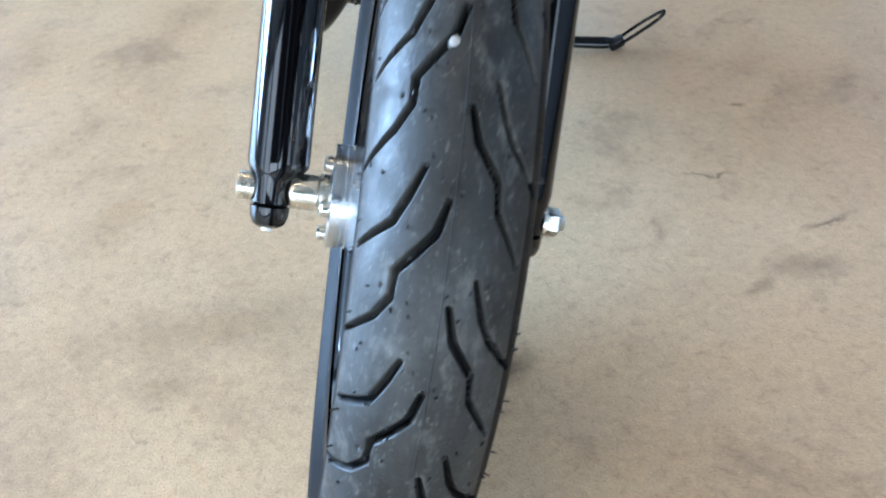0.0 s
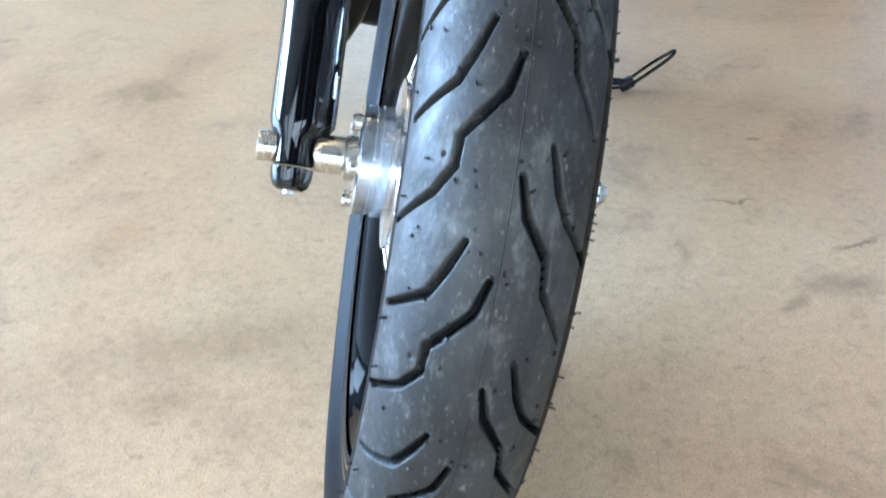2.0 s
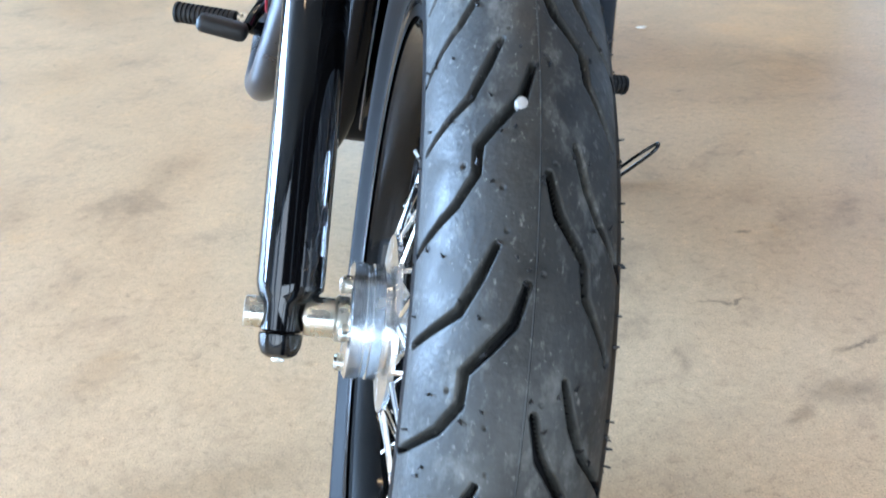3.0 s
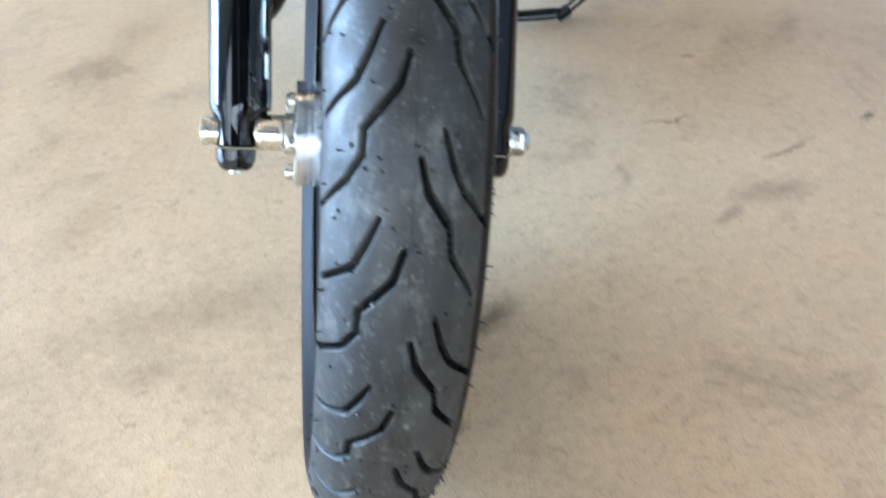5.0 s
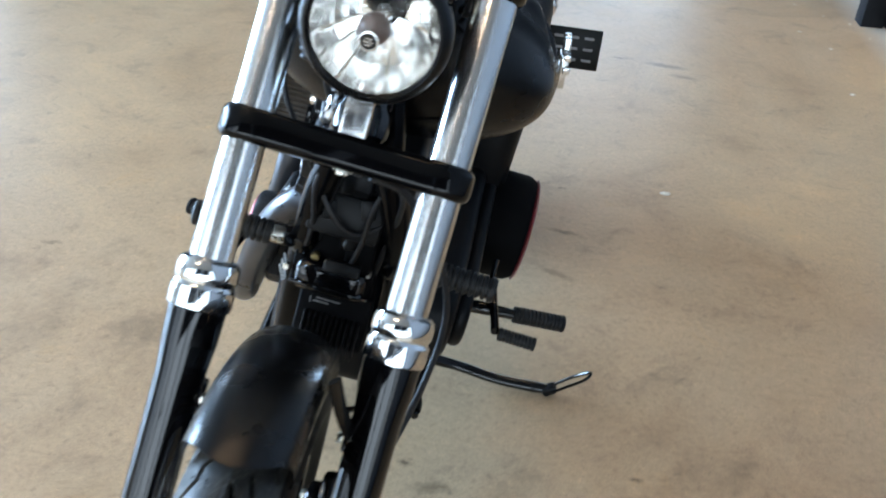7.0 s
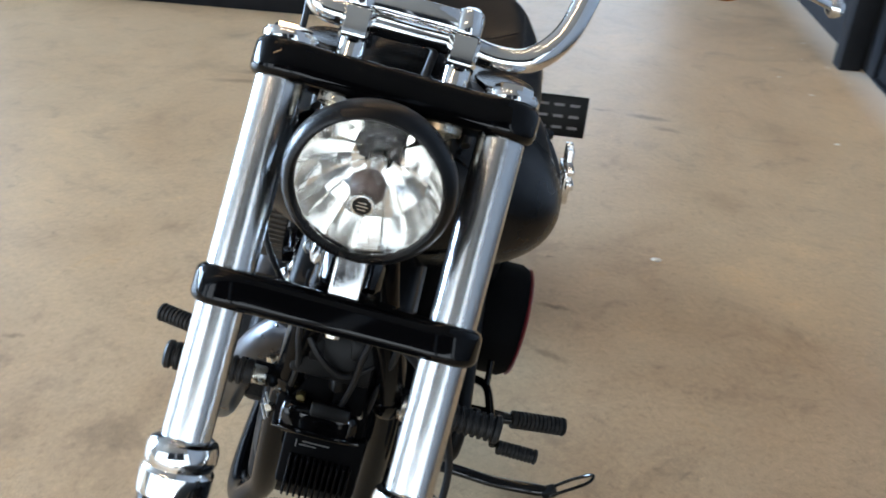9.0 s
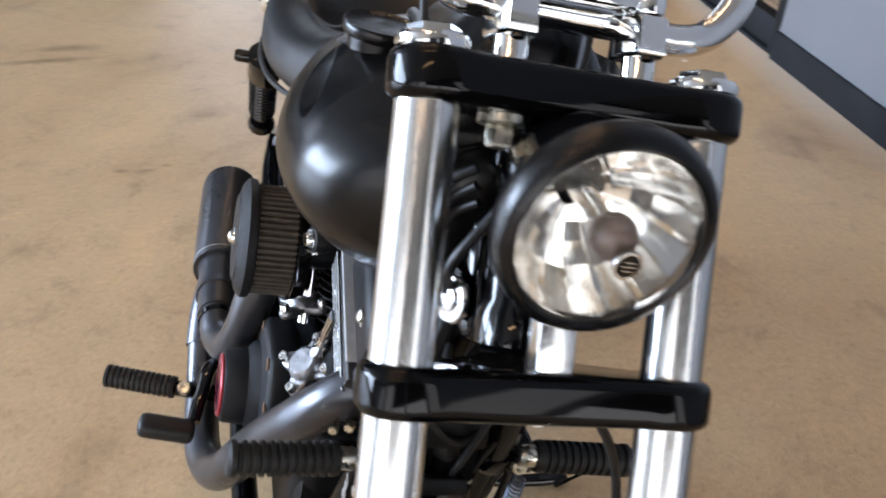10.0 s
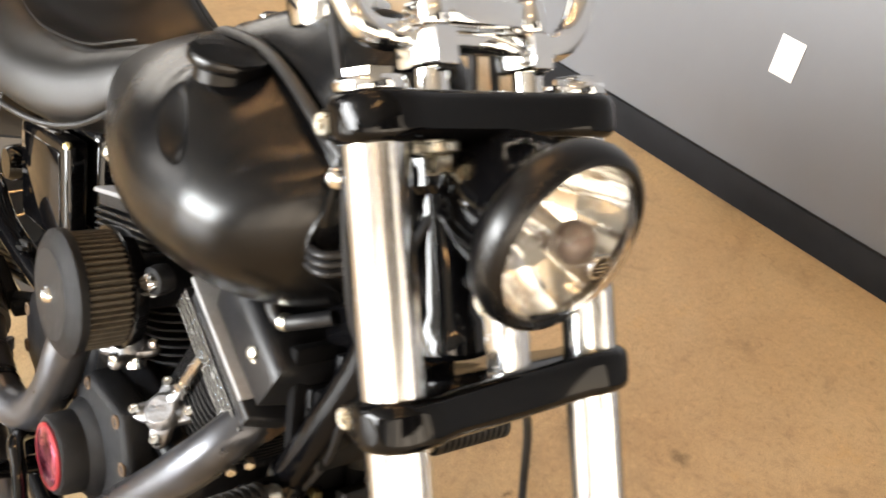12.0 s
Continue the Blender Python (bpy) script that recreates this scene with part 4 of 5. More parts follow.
for side in (-1, 1):
    x = side
    upper = [(0.022, 0.435, 0.83), (0.040, 0.425, 0.75), (0.066, 0.445, 0.66), (0.080, 0.480, 0.55), (0.085, 0.515, 0.42), (0.088, 0.55, 0.28)] if x > 0 else [(0.020, 0.440, 0.83), (0.027, 0.436, 0.75), (0.042, 0.447, 0.67), (0.050, 0.470, 0.58), (0.056, 0.494, 0.47), (0.060, 0.520, 0.36), (0.068, 0.550, 0.28)]
    tube = Form().tube([(x * u, y, z) for u, y, z in upper + [(0.10, 0.60, 0.19), (0.12, 0.70, 0.155), (0.125, 0.95, 0.15), (0.12, 1.15, 0.16)]], 0.0200, 20, 6)
    down = part("frame_tube", tube, FRAME_SHADED, bike, "gloss black frame down tube")
    part("frame_tube", Form().tube([(0.03 + x * 0.04, 1.02, 0.66), (0.035 + x * 0.05, 1.10, 0.63), (0.04 + x * 0.055, 1.35, 0.63), (0.05 + x * 0.10, 1.60, 0.66)], 0.014, 14, 5), GLOSS, bike)
    # highway pegs clamped on the down tubes
    part("tube_clamp", Form().lathe([(0.0215, -0.014), (0.0225, -0.012), (0.0225, 0.012), (0.0215, 0.014)], (0.0785 if x > 0 else -0.0504, 0.472, 0.575), (0, -0.24, 0.97), 24).box((0.03, 0.022, 0.024) if x > 0 else (0.052, 0.022, 0.024), pose(0.105 if x > 0 else -0.088, 0.460, 0.578), 0.004), GLOSS, down)
    part("clamp_screw", Form().lathe([(0.0, 0.003), (0.005, 0.003), (0.0055, 0.006), (0.0085, 0.006), (0.009, 0.0)], (x * 0.100, 0.449, 0.580), (0, -1, 0.2), 18), ZINC, down)
    peg = Form()
    prof = [(0.008, 0.0), (0.0165, 0.002)]
    for k in range(11):
        h = 0.006 + k * 0.0086
        prof += [(0.0175, h), (0.0175, h + 0.0042), (0.0145, h + 0.0052), (0.0145, h + 0.0078)]
    prof += [(0.0180, 0.102), (0.0180, 0.107), (0.0150, 0.110), (0.0, 0.1105)]
    root = (0.112, 0.449, 0.594) if x > 0 else (-0.092, 0.450, 0.583)
    peg.lathe(prof, root, (x, -0.05, 0.02), 24)
    hp = part("highway_peg", peg, GRIP, bike, "ribbed black highway peg", 25)
    part("peg_mount", Form().lathe([(0.010, -0.016), (0.012, -0.012), (0.012, 0.001)], root, (x, -0.05, 0.02), 20), ZINC, hp)

# ---- fuel tank
def tank_surface(rows, nose, upper, lower, seg):
    """Rings of a tank: a rounded nose ahead of the first row, then the rows."""
    rings = []
    y0, w0, zb0, zt0, zw0 = rows[0]
    slopes = [(b - a) / (rows[1][0] - y0) for a, b in zip(rows[0][1:], rows[1][1:])]
    table = []
    for i in range(60):
        u = math.cos(math.pi / 2 * (i + 0.3) / 60)
        f = (1 - u ** 2.1) ** (1 / 2.1)
        fz = (1 - u ** 3) ** (1 / 3)
        zw = zw0 + 0.036 * u ** 2
        k = nose * u * (1 - u) ** 3     # eases the nose into the slopes of the first rows
        row = (w0 * f, zw - (zw0 - zb0) * fz * (1 - 0.25 * u), zw + (zt0 - zw0) * fz * (1 - 0.2 * u), zw)
        table.append((y0 - nose * u, *(v - k * m for v, m in zip(row, slopes))))
    for y, w, zb, zt, zw in table + list(smooth_table(rows, 250)):
        ring = []
        for j in range(seg):
            a = 2 * math.pi * j / seg
            c, s = math.cos(a), math.sin(a)
            px = max(w, 0.002) * math.copysign(abs(c) ** (2 / (upper if s > 0 else lower)), c)
            h = (zt - zw) if s > 0 else (zw - zb)
            pz = zw + h * math.copysign(abs(s) ** (2 / (upper if s > 0 else lower)), s)
            ring.append([px, y, pz])
        rings.append(ring)
    return rings


TANK = [(0.575, 0.189, 0.722, 0.960, 0.836), (0.60, 0.192, 0.716, 0.9615, 0.832),
        (0.64, 0.194, 0.706, 0.962, 0.827), (0.71, 0.186, 0.700, 0.955, 0.820), (0.78, 0.167, 0.702, 0.938, 0.815), (0.85, 0.142, 0.716, 0.910, 0.808), (0.92, 0.113, 0.732, 0.876, 0.800),
        (0.97, 0.086, 0.748, 0.848, 0.796), (0.992, 0.060, 0.766, 0.828, 0.795), (0.999, 0.025, 0.782, 0.812, 0.795)]
rings = tank_surface(TANK, 0.123, 2.0, 2.0, 600)
for ring in rings:
    for p in ring:
        # the pressed scallop on each flank
        sx = 1 if p[0] > 0 else -1
        if abs(p[0]) > 0.06 and p[2] > 0.82:
            e = ((p[1] - 0.632) / 0.043) ** 2 + ((p[2] - 0.893 - (p[1] - 0.632) * 0.28) / 0.0138) ** 2
            p[0] -= sx * 0.0140 * max(0.0, 1 - e) ** 1.3
        # raised bosses under the two caps
        if p[2] > 0.86 and p[2] < 0.936:
            d2 = ((abs(p[0] + 0.004) - 0.107) ** 2 + (p[1] - 0.657) ** 2) / 0.042 ** 2
            p[2] += (0.936 - p[2]) * math.exp(-d2 ** 1.6) * 0.9
        p[0] = 0.014 + p[0] * (1.10 if p[0] > 0 else 1.0)
seam_ring = min(rings, key=lambda ring: abs(ring[0][1] - 0.472))
tank = part("fuel_tank", Form().rings(rings), DENIM, bike, "satin black teardrop fuel tank", 40)
for side in (-1, 1):
    n = Vector((side * 0.02, 0.04, 1)).normalized()
    base = Vector((0.010 + side * 0.107, 0.657, 0.938))
    part("fuel_cap", Form().lathe([(0.031, -0.02), (0.031, 0.004), (0.0360, 0.0060), (0.0382, 0.009), (0.0384, 0.0160), (0.0370, 0.0182), (0.0345, 0.0178), (0.031, 0.0162), (0.0, 0.0195)], base, n, 48), DENIM, tank, "black screw fuel cap")
part("tank_tab", Form().box((0.006, 0.030, 0.05), pose(-0.092, 0.462, 0.915, 0, 0, -38), 0.002), DENIM, tank)
part("tab_bolt", Form().lathe([(0.0095, 0.0), (0.0095, 0.003), (0.008, 0.006), (0.004, 0.0085), (0.0, 0.009)], (-0.098, 0.453, 0.935), (-0.8, -0.6, 0.1), 20), CHROME, tank)

part("tank_seam", Form().tube([(0.014 + (x - 0.014) * 1.012, y, z) for x, y, z in seam_ring[::12]], 0.0022, 8, 2, closed=True), DENIM, tank, "pressed seam round the front of the tank")

# console over the tank, with its speedometer
CONSOLE = [(0.474, 0.074, 0.925, 0.944), (0.480, 0.078, 0.925, 0.985), (0.494, 0.079, 0.925, 1.018), (0.525, 0.078, 0.93, 1.036), (0.58, 0.069, 0.93, 1.034), (0.65, 0.056, 0.93, 1.012), (0.71, 0.049, 0.92, 0.985), (0.77, 0.039, 0.91, 0.952), (0.81, 0.026, 0.90, 0.928), (0.825, 0.012, 0.895, 0.908)]
rings = []
for y, w, zb, zt in smooth_table(CONSOLE, 40):
    top = w * 0.62
    ring = [(-w, y, zb)]
    for j in range(19):
        a = math.pi * j / 18
        c, s = math.cos(math.pi - a), math.sin(a)
        ring.append((mixed(w, top, s ** 1.4) * math.copysign(abs(c) ** 0.55, c), y, zb + (zt - zb) * abs(s) ** 0.55))
    ring.append((w, y, zb))
    rings.append(ring)
console = part("console", Form().rings(rings), DENIM, bike, "satin black tank console", 45)
trim = Form().tube([(-0.082, 0.474, 0.943), (-0.085, 0.52, 0.956), (-0.072, 0.60, 0.963), (-0.057, 0.68, 0.957), (-0.046, 0.76, 0.940), (-0.027, 0.82, 0.918)], 0.006, 10, 6, flat=0.7)
trim.tube([(0.082, 0.474, 0.943), (0.085, 0.52, 0.956), (0.072, 0.60, 0.963), (0.057, 0.68, 0.957), (0.046, 0.76, 0.940), (0.027, 0.82, 0.918)], 0.006, 10, 6, flat=0.7)
part("console_trim", trim, LEATHER, console, "black edging strip")
SP, SN = Vector((0.0, 0.645, 1.012)), Vector((0, 0.35, 1)).normalized()
speedo = part("speedometer", Form().lathe([(0.046, -0.02), (0.050, 0.0), (0.0495, 0.006), (0.045, 0.009), (0.042, 0.007), (0.041, 0.003), (0.0, 0.002)], SP, SN, 48), CHROME, console, "chrome ringed speedometer")
part("dial", Form().lathe([(0.0405, 0.0045), (0.0, 0.0045)], SP, SN, 40), GLOSS, speedo)

part("console_knob", Form().lathe([(0.016, 0.0), (0.016, 0.006), (0.010, 0.011), (0.0, 0.012)], (0.012, 0.775, 0.948), (0, 0.3, 1), 24), CHROME, console)
# tank emblem: plain raised bars
for dy, dz, ly, lz in ((0, 0, 0.075, 0.010), (-0.012, 0.016, 0.040, 0.009), (0.012, -0.016, 0.045, 0.009), (0.0, 0.0, 0.011, 0.072), (0.026, 0.008, 0.010, 0.050), (-0.026, -0.006, 0.010, 0.046)):
    part("emblem_bar", Form().box((0.010, ly, lz), pose(0.231 - abs(dz) * 0.1, 0.672 + dy, 0.852 + dz, 0, -8, 4), 0.0015), ALU, tank, "raised metal bar of the tank emblem")

# ---- seat
# fore and aft, middle, half width, underside, rim and dish
SEAT = [(0.868, 0.018, 0.045, 0.842, 0.868, 0.0), (0.89, 0.018, 0.082, 0.812, 0.876, 0.002), (0.94, 0.020, 0.106, 0.752, 0.862, 0.006), (0.99, 0.022, 0.124, 0.708, 0.840, 0.012), (1.05, 0.028, 0.148, 0.678, 0.812, 0.022), (1.13, 0.036, 0.176, 0.658, 0.792, 0.036), (1.21, 0.042, 0.194, 0.648, 0.782, 0.044),
        (1.29, 0.046, 0.200, 0.645, 0.790, 0.046), (1.36, 0.048, 0.192, 0.650, 0.818, 0.036), (1.42, 0.050, 0.172, 0.665, 0.850, 0.016), (1.465, 0.052, 0.135, 0.695, 0.862, 0.002), (1.49, 0.052, 0.08, 0.74, 0.850, 0.0)]
rings = []
table = smooth_table(SEAT, 84)
for y, cx, w, zb, zt, dish in table:
    ring = []
    for j in range(80):
        a = 2 * math.pi * j / 80
        c, s = math.cos(a), math.sin(a)
        mid = mixed(zb, zt, 0.42)
        px = w * math.copysign(abs(c) ** 0.66, c)
        pz = mid + ((zt - mid) if s > 0 else (mid - zb)) * math.copysign(abs(s) ** 0.66, s)
        if s > 0:
            pz -= dish * max(0.0, 1 - (px / (w * 0.72)) ** 2) ** 1.1
            px *= 1 - 0.10 * s
        ring.append((cx + px, y, pz))
    rings.append(ring)
seat = part("seat", Form().rings(rings), LEATHER, bike, "black leather solo seat with stitched edges", 50)
for side in (-1, 1):
    pts = [(cx + side * (w * 0.985), y, mixed(zb, zt, 0.12)) for y, cx, w, zb, zt, d in table[8:76:4]]
    part("piping", Form().tube(pts, 0.0045, 8, 3), LEATHER, seat, "braided black piping")
    pts = [(cx + side * w * 0.70, y, zt - 0.003 - dsh * 0.05) for y, cx, w, zb, zt, dsh in table[12:74:4]]
    part("stitching", Form().tube(pts, 0.0018, 6, 3), LEATHER, seat)
part("seat_seam", Form().tube([(0.052 + 0.115 * u, 1.36 - 0.03 * (1 - u * u), 0.783 + 0.028 * u * u) for u in (-1, -0.6, -0.2, 0.2, 0.6, 1)], 0.0022, 6, 4), LEATHER, seat)

# ---- engine
part("crankcase", Form().box((0.20, 0.30, 0.26), pose(0, 0.73, 0.355), 0.03, 3).lathe([(0.11, -0.095), (0.125, -0.088), (0.125, 0.09), (0.11, 0.1)], (0, 0.70, 0.345), X, 40), CASE, bike, "satin black engine cases")
CR = Vector((0, 0.715, 0.37))
for lean, head_name in ((-22.5, "front"), (22.5, "rear")):
    d = Vector((0, math.sin(radians(lean)), math.cos(radians(lean))))
    m = Matrix((X, d.cross(X), d)).transposed().to_4x4()
    m.translation = CR
    if lean > 0:
        m.translation = CR + Vector((0.006, 0.0138, -0.0057)) + d * 0.03
    base = m.translation.copy()
    cyl = Form().lathe([(0.062, 0.08), (0.062, 0.26)], base, d, 36)
    jug = part("cylinder", cyl, WRINKLE, bike, "black finned cylinder")
    for k in range(13):
        h = 0.118 + k * 0.0105
        r = 0.074 + (0.004 if k % 2 else 0.0)
        fin = Form().prism([(math.copysign(abs(math.cos(t)) ** 0.7, math.cos(t)) * 0.082, math.copysign(abs(math.sin(t)) ** 0.7, math.sin(t)) * 0.076) for t in (2 * math.pi * j / 36 for j in range(36))], 0.0034, m @ pose(0, 0, h), 0.0008, 1)
        part("fin", fin, WRINKLE, jug)
    if lean > 0:
        m.translation += Vector((0, 0.924, -0.383)) * 0.042
    head = part("cylinder_head", Form().box((0.150, 0.150, 0.046), m @ pose(0, 0, 0.274), 0.012, 3), CASE, bike, "black cylinder head with bright fin edges")
    for k in range(4):
        h = 0.262 + k * 0.0092
        part("fin", Form().box((0.172, 0.176, 0.0042), m @ pose(0, 0, h), 0.001, 1), WRINKLE, head)
        part("fin_edge", Form().tube([m @ Vector((-0.0862, y, h + dz)) for y, dz in ((-0.086, 0.0), (-0.012, 0.0), (0.008, 0.0016), (0.086, 0.0016))], 0.0008, 6, 1), ALU, head, "bare bright fin edge")
    box = Form().prism([(-0.086, -0.086), (-0.086, 0.070), (-0.062, 0.092), (0.062, 0.092), (0.086, 0.070), (0.086, -0.086), (0.05, -0.098), (-0.05, -0.098)], 0.020, m @ pose(0, 0, 0.296), 0.004)
    rocker = part("rocker_box", box, ROCKER_LIT, bike, "satin black rocker box")
    part("rocker_gasket_band", Form().box((0.174, 0.178, 0.0068) if lean > 0 else (0.174, 0.152, 0.0068), m @ pose(0, -0.003 if lean > 0 else 0.010, 0.3160), 0.0022), BAND, rocker, "bare metal band")
    top = Form().prism([(-0.080, -0.082), (-0.080, 0.040), (-0.052, 0.085), (0.052, 0.085), (0.080, 0.040), (0.080, -0.082), (0.04, -0.09), (-0.04, -0.09)], 0.074, m @ pose(0, 0, 0.319), 0.018, 4)
    part("rocker_cover", top, ROCKER_LIT, rocker)
    for sy in (-0.04, 0.05):
        p = m @ Vector((-0.076, sy, 0.366))
        part("cover_bolt", Form().lathe([(0.012, -0.006), (0.0115, 0.002), (0.0072, 0.0025), (0.0072, 0.008), (0.005, 0.0095), (0.0, 0.0095)], p, (-1, 0, 0.25), 18), ZINC, rocker)
# pushrod tubes and lifter blocks
for p0, p1 in (((-0.088, 0.664, 0.530), (-0.088, 0.614, 0.632)), ((-0.056, 0.646, 0.530), (-0.054, 0.590, 0.630)), ((-0.088, 0.770, 0.512), (-0.086, 0.825, 0.632)), ((-0.056, 0.790, 0.512), (-0.054, 0.850, 0.630))):
    p0, p1 = Vector(p0), Vector(p1)
    rod = Form().tube([p0, mixed(p0, p1, 0.42)], 0.0098, 18, 1).tube([mixed(p0, p1, 0.40), p1], 0.0078, 18, 1).tube([mixed(p0, p1, 0.38), mixed(p0, p1, 0.44)], 0.0112, 18, 1).tube([mixed(p0, p1, -0.08), mixed(p0, p1, 0.06)], [0.0135, 0.0115], 18, 1)
    part("pushrod_tube", rod, CHROME, bike, "chrome pushrod tube")
star = []
for j in range(48):
    a = 2 * math.pi * j / 48
    r = 0.0215 + 0.0205 * abs(math.cos(2 * (a - math.pi / 4))) ** 2.2
    star.append((r * math.cos(a), r * math.sin(a)))
for y, tilt, face in ((0.660, 12, -42), (0.780, -12, -14)):
    m = pose(-0.092, y, 0.514, tilt, face, 0)
    blk = part("lifter_block", Form().prism(star, 0.012, m, 0.004).lathe([(0.024, 0.010), (0.021, 0.018), (0.016, 0.022), (0.0, 0.022)], m.translation, m.to_3x3() @ Vector((0, 0, 1)), 24), BRUSHED, bike, "bare aluminium lifter block with four screws")
    for k in range(4):
        a = math.pi / 4 + k * math.pi / 2
        part("block_screw", Form().lathe([(0.0064, -0.003), (0.0064, 0.007), (0.0055, 0.009), (0.0038, 0.009), (0.0034, 0.006), (0.0, 0.006)], m @ Vector((0.034 * math.cos(a), 0.034 * math.sin(a), 0.011)), m.to_3x3() @ Vector((0, 0, 1)), 16), ALU, blk)
part("tappet_base", Form().box((0.05, 0.20, 0.05), pose(-0.078, 0.72, 0.475, 0, -30), 0.015, 3), CASE, bike)
# cam cover with its round timer cover
cam_poly = [(0.060, 0.10), (0.10, 0.045), (0.098, -0.04), (0.06, -0.085), (-0.03, -0.095), (-0.085, -0.05), (-0.09, 0.03), (-0.045, 0.085)]
side_frame = Matrix(((0, 0, -1, 0), (-1, 0, 0, 0), (0, 1, 0, 0), (0, 0, 0, 1)))   # x forwards, y up, z out to the right
cov = part("cam_cover", Form().prism(cam_poly, 0.045, pose(-0.095, 0.742, 0.405) @ side_frame, 0.012, 4), WRINKLE, bike, "black powder coated cam cover")
part("nose_cone", Form().lathe([(0.066, 0.040), (0.060, 0.052), (0.052, 0.060), (0.050, 0.086), (0.047, 0.090), (0.040, 0.090)], (-0.095, 0.757, 0.392), (-1, 0, 0), 44), WRINKLE, cov)
part("timer_cover", Form().lathe([(0.041, 0.089), (0.041, 0.092), (0.036, 0.0945), (0.020, 0.0955), (0.0, 0.0955)], (-0.095, 0.757, 0.392), (-1, 0, 0), 40), PINK, cov, "pink metallic round timer cover")
part("timer_ring", Form().lathe([(0.0415, 0.0890), (0.0425, 0.0925), (0.0405, 0.0945), (0.0375, 0.0945)], (-0.095, 0.757, 0.392), (-1, 0, 0), 44, False), ORANGE, cov, "orange red ring")
for u, v in ((0.052, 0.085), (0.086, 0.042), (0.084, -0.035), (0.05, -0.072), (-0.03, -0.08), (-0.072, -0.04), (-0.076, 0.03), (-0.038, 0.072)):
    p = (pose(-0.095, 0.742, 0.405) @ side_frame) @ Vector((u, v, 0.043))
    part("cover_bolt", Form().lathe([(0.0085, 0.0), (0.0085, 0.003), (0.006, 0.0032), (0.005, 0.001), (0.0, 0.001)], p, (-1, 0, 0), 16), RUSTY, cov, "rusty recessed screw")

# ---- air filter
AF = Vector((-0.115, 0.785, 0.613))
OUT = Vector((-1, 0, 0))
flt = Form()
prof_rings, seg = [], 220
for h, base in ((0.006, 0.066), (0.062, 0.066)):
    ring = []
    for j in range(seg):
        a = 2 * math.pi * j / seg
        r = base + (0.0028 if j % 4 < 2 else -0.0028)
        ring.append(AF + OUT * h + Vector((0, r * math.cos(a), r * math.sin(a))))
    prof_rings.append(ring)
flt.rings(prof_rings)
filt = part("air_filter", flt, material("pleated_filter", (0.055, 0.045, 0.034), 0.75, vary=0.4, scale=90), bike, "round air filter with a matte black cover", 20)
part("filter_backplate", Form().lathe([(0.03, -0.012), (0.070, -0.008), (0.073, 0.002), (0.0735, 0.008), (0.070, 0.010)], AF, OUT, 56), GLOSS, filt)
part("filter_cover", Form().lathe([(0.067, 0.056), (0.0735, 0.058), (0.0745, 0.062), (0.0740, 0.068), (0.066, 0.074), (0.055, 0.0765), (0.053, 0.0785), (0.0, 0.080)], AF, OUT, 64), WRINKLE, filt, "matte black domed filter cover")
part("cover_bolt", Form().lathe([(0.010, 0.078), (0.010, 0.081), (0.007, 0.0855), (0.003, 0.0875), (0.0, 0.088)], AF, OUT, 20), CHROME, filt, "chrome dome bolt")
part("throttle_body", Form().lathe([(0.030, 0.0), (0.032, 0.02), (0.030, 0.09)], (-0.118, 0.775, 0.62), (1, 0, 0), 28), CASE, bike)
horn = part("breather_bolt", Form().lathe([(0.016, 0.0), (0.018, 0.010), (0.016, 0.020), (0.012, 0.021)], (-0.092, 0.715, 0.668), (-1, -0.2, 0), 28), WRINKLE, bike)
part("bolt_head", Form().lathe([(0.011, 0.018), (0.011, 0.025), (0.008, 0.030), (0.0, 0.031)], (-0.092, 0.715, 0.668), (-1, -0.2, 0), 20), CHROME, horn)
part("filter_strut", Form().tube([(-0.10, 0.74, 0.64), (-0.102, 0.715, 0.652)], 0.010, 10, 1, flat=0.5), ALU, bike)

# ---- exhaust
pipe = Form().tube([(-0.030, 0.548, 0.608), (-0.064, 0.540, 0.596), (-0.100, 0.550, 0.553), (-0.127, 0.588, 0.482), (-0.148, 0.638, 0.400), (-0.167, 0.684, 0.312), (-0.182, 0.738, 0.248), (-0.194, 0.82, 0.217), (-0.196, 0.93, 0.232), (-0.198, 1.02, 0.278)], 0.0262, 22, 7)
front_pipe = part("front_exhaust_pipe", pipe, PIPE, bike, "satin black front exhaust pipe")
part("port_collar", Form().tube([(-0.018, 0.552, 0.610), (-0.040, 0.546, 0.606), (-0.064, 0.541, 0.594)], [0.031, 0.031, 0.0275], 22, 4), RUSTY, front_pipe, "scorched rusty collar at the exhaust port")
part("collar_bolt", Form().hexagon(0.006, 0.010, (-0.068, 0.520, 0.562), (-0.4, -0.9, 0)).hexagon(0.006, 0.010, (-0.082, 0.530, 0.548), (-0.4, -0.9, 0)), ZINC, front_pipe)
rear_pipe = part("rear_exhaust_pipe", Form().tube([(-0.060, 0.872, 0.61), (-0.112, 0.848, 0.575), (-0.146, 0.828, 0.515), (-0.158, 0.838, 0.430), (-0.168, 0.872, 0.364), (-0.180, 0.920, 0.336), (-0.186, 0.970, 0.334), (-0.184, 1.04, 0.328)], 0.0270, 22, 7), PIPE, bike, "satin black rear exhaust pipe")
part("pipe_ring", Form().tube([(-0.1858, 0.962, 0.3342), (-0.1862, 0.972, 0.3338)], 0.0288, 22, 1), GLOSS, rear_pipe)
muff = Form().tube([(-0.198, 0.99, 0.258), (-0.192, 1.04, 0.290), (-0.182, 1.09, 0.316)], [0.029, 0.033, 0.034], 24, 4)
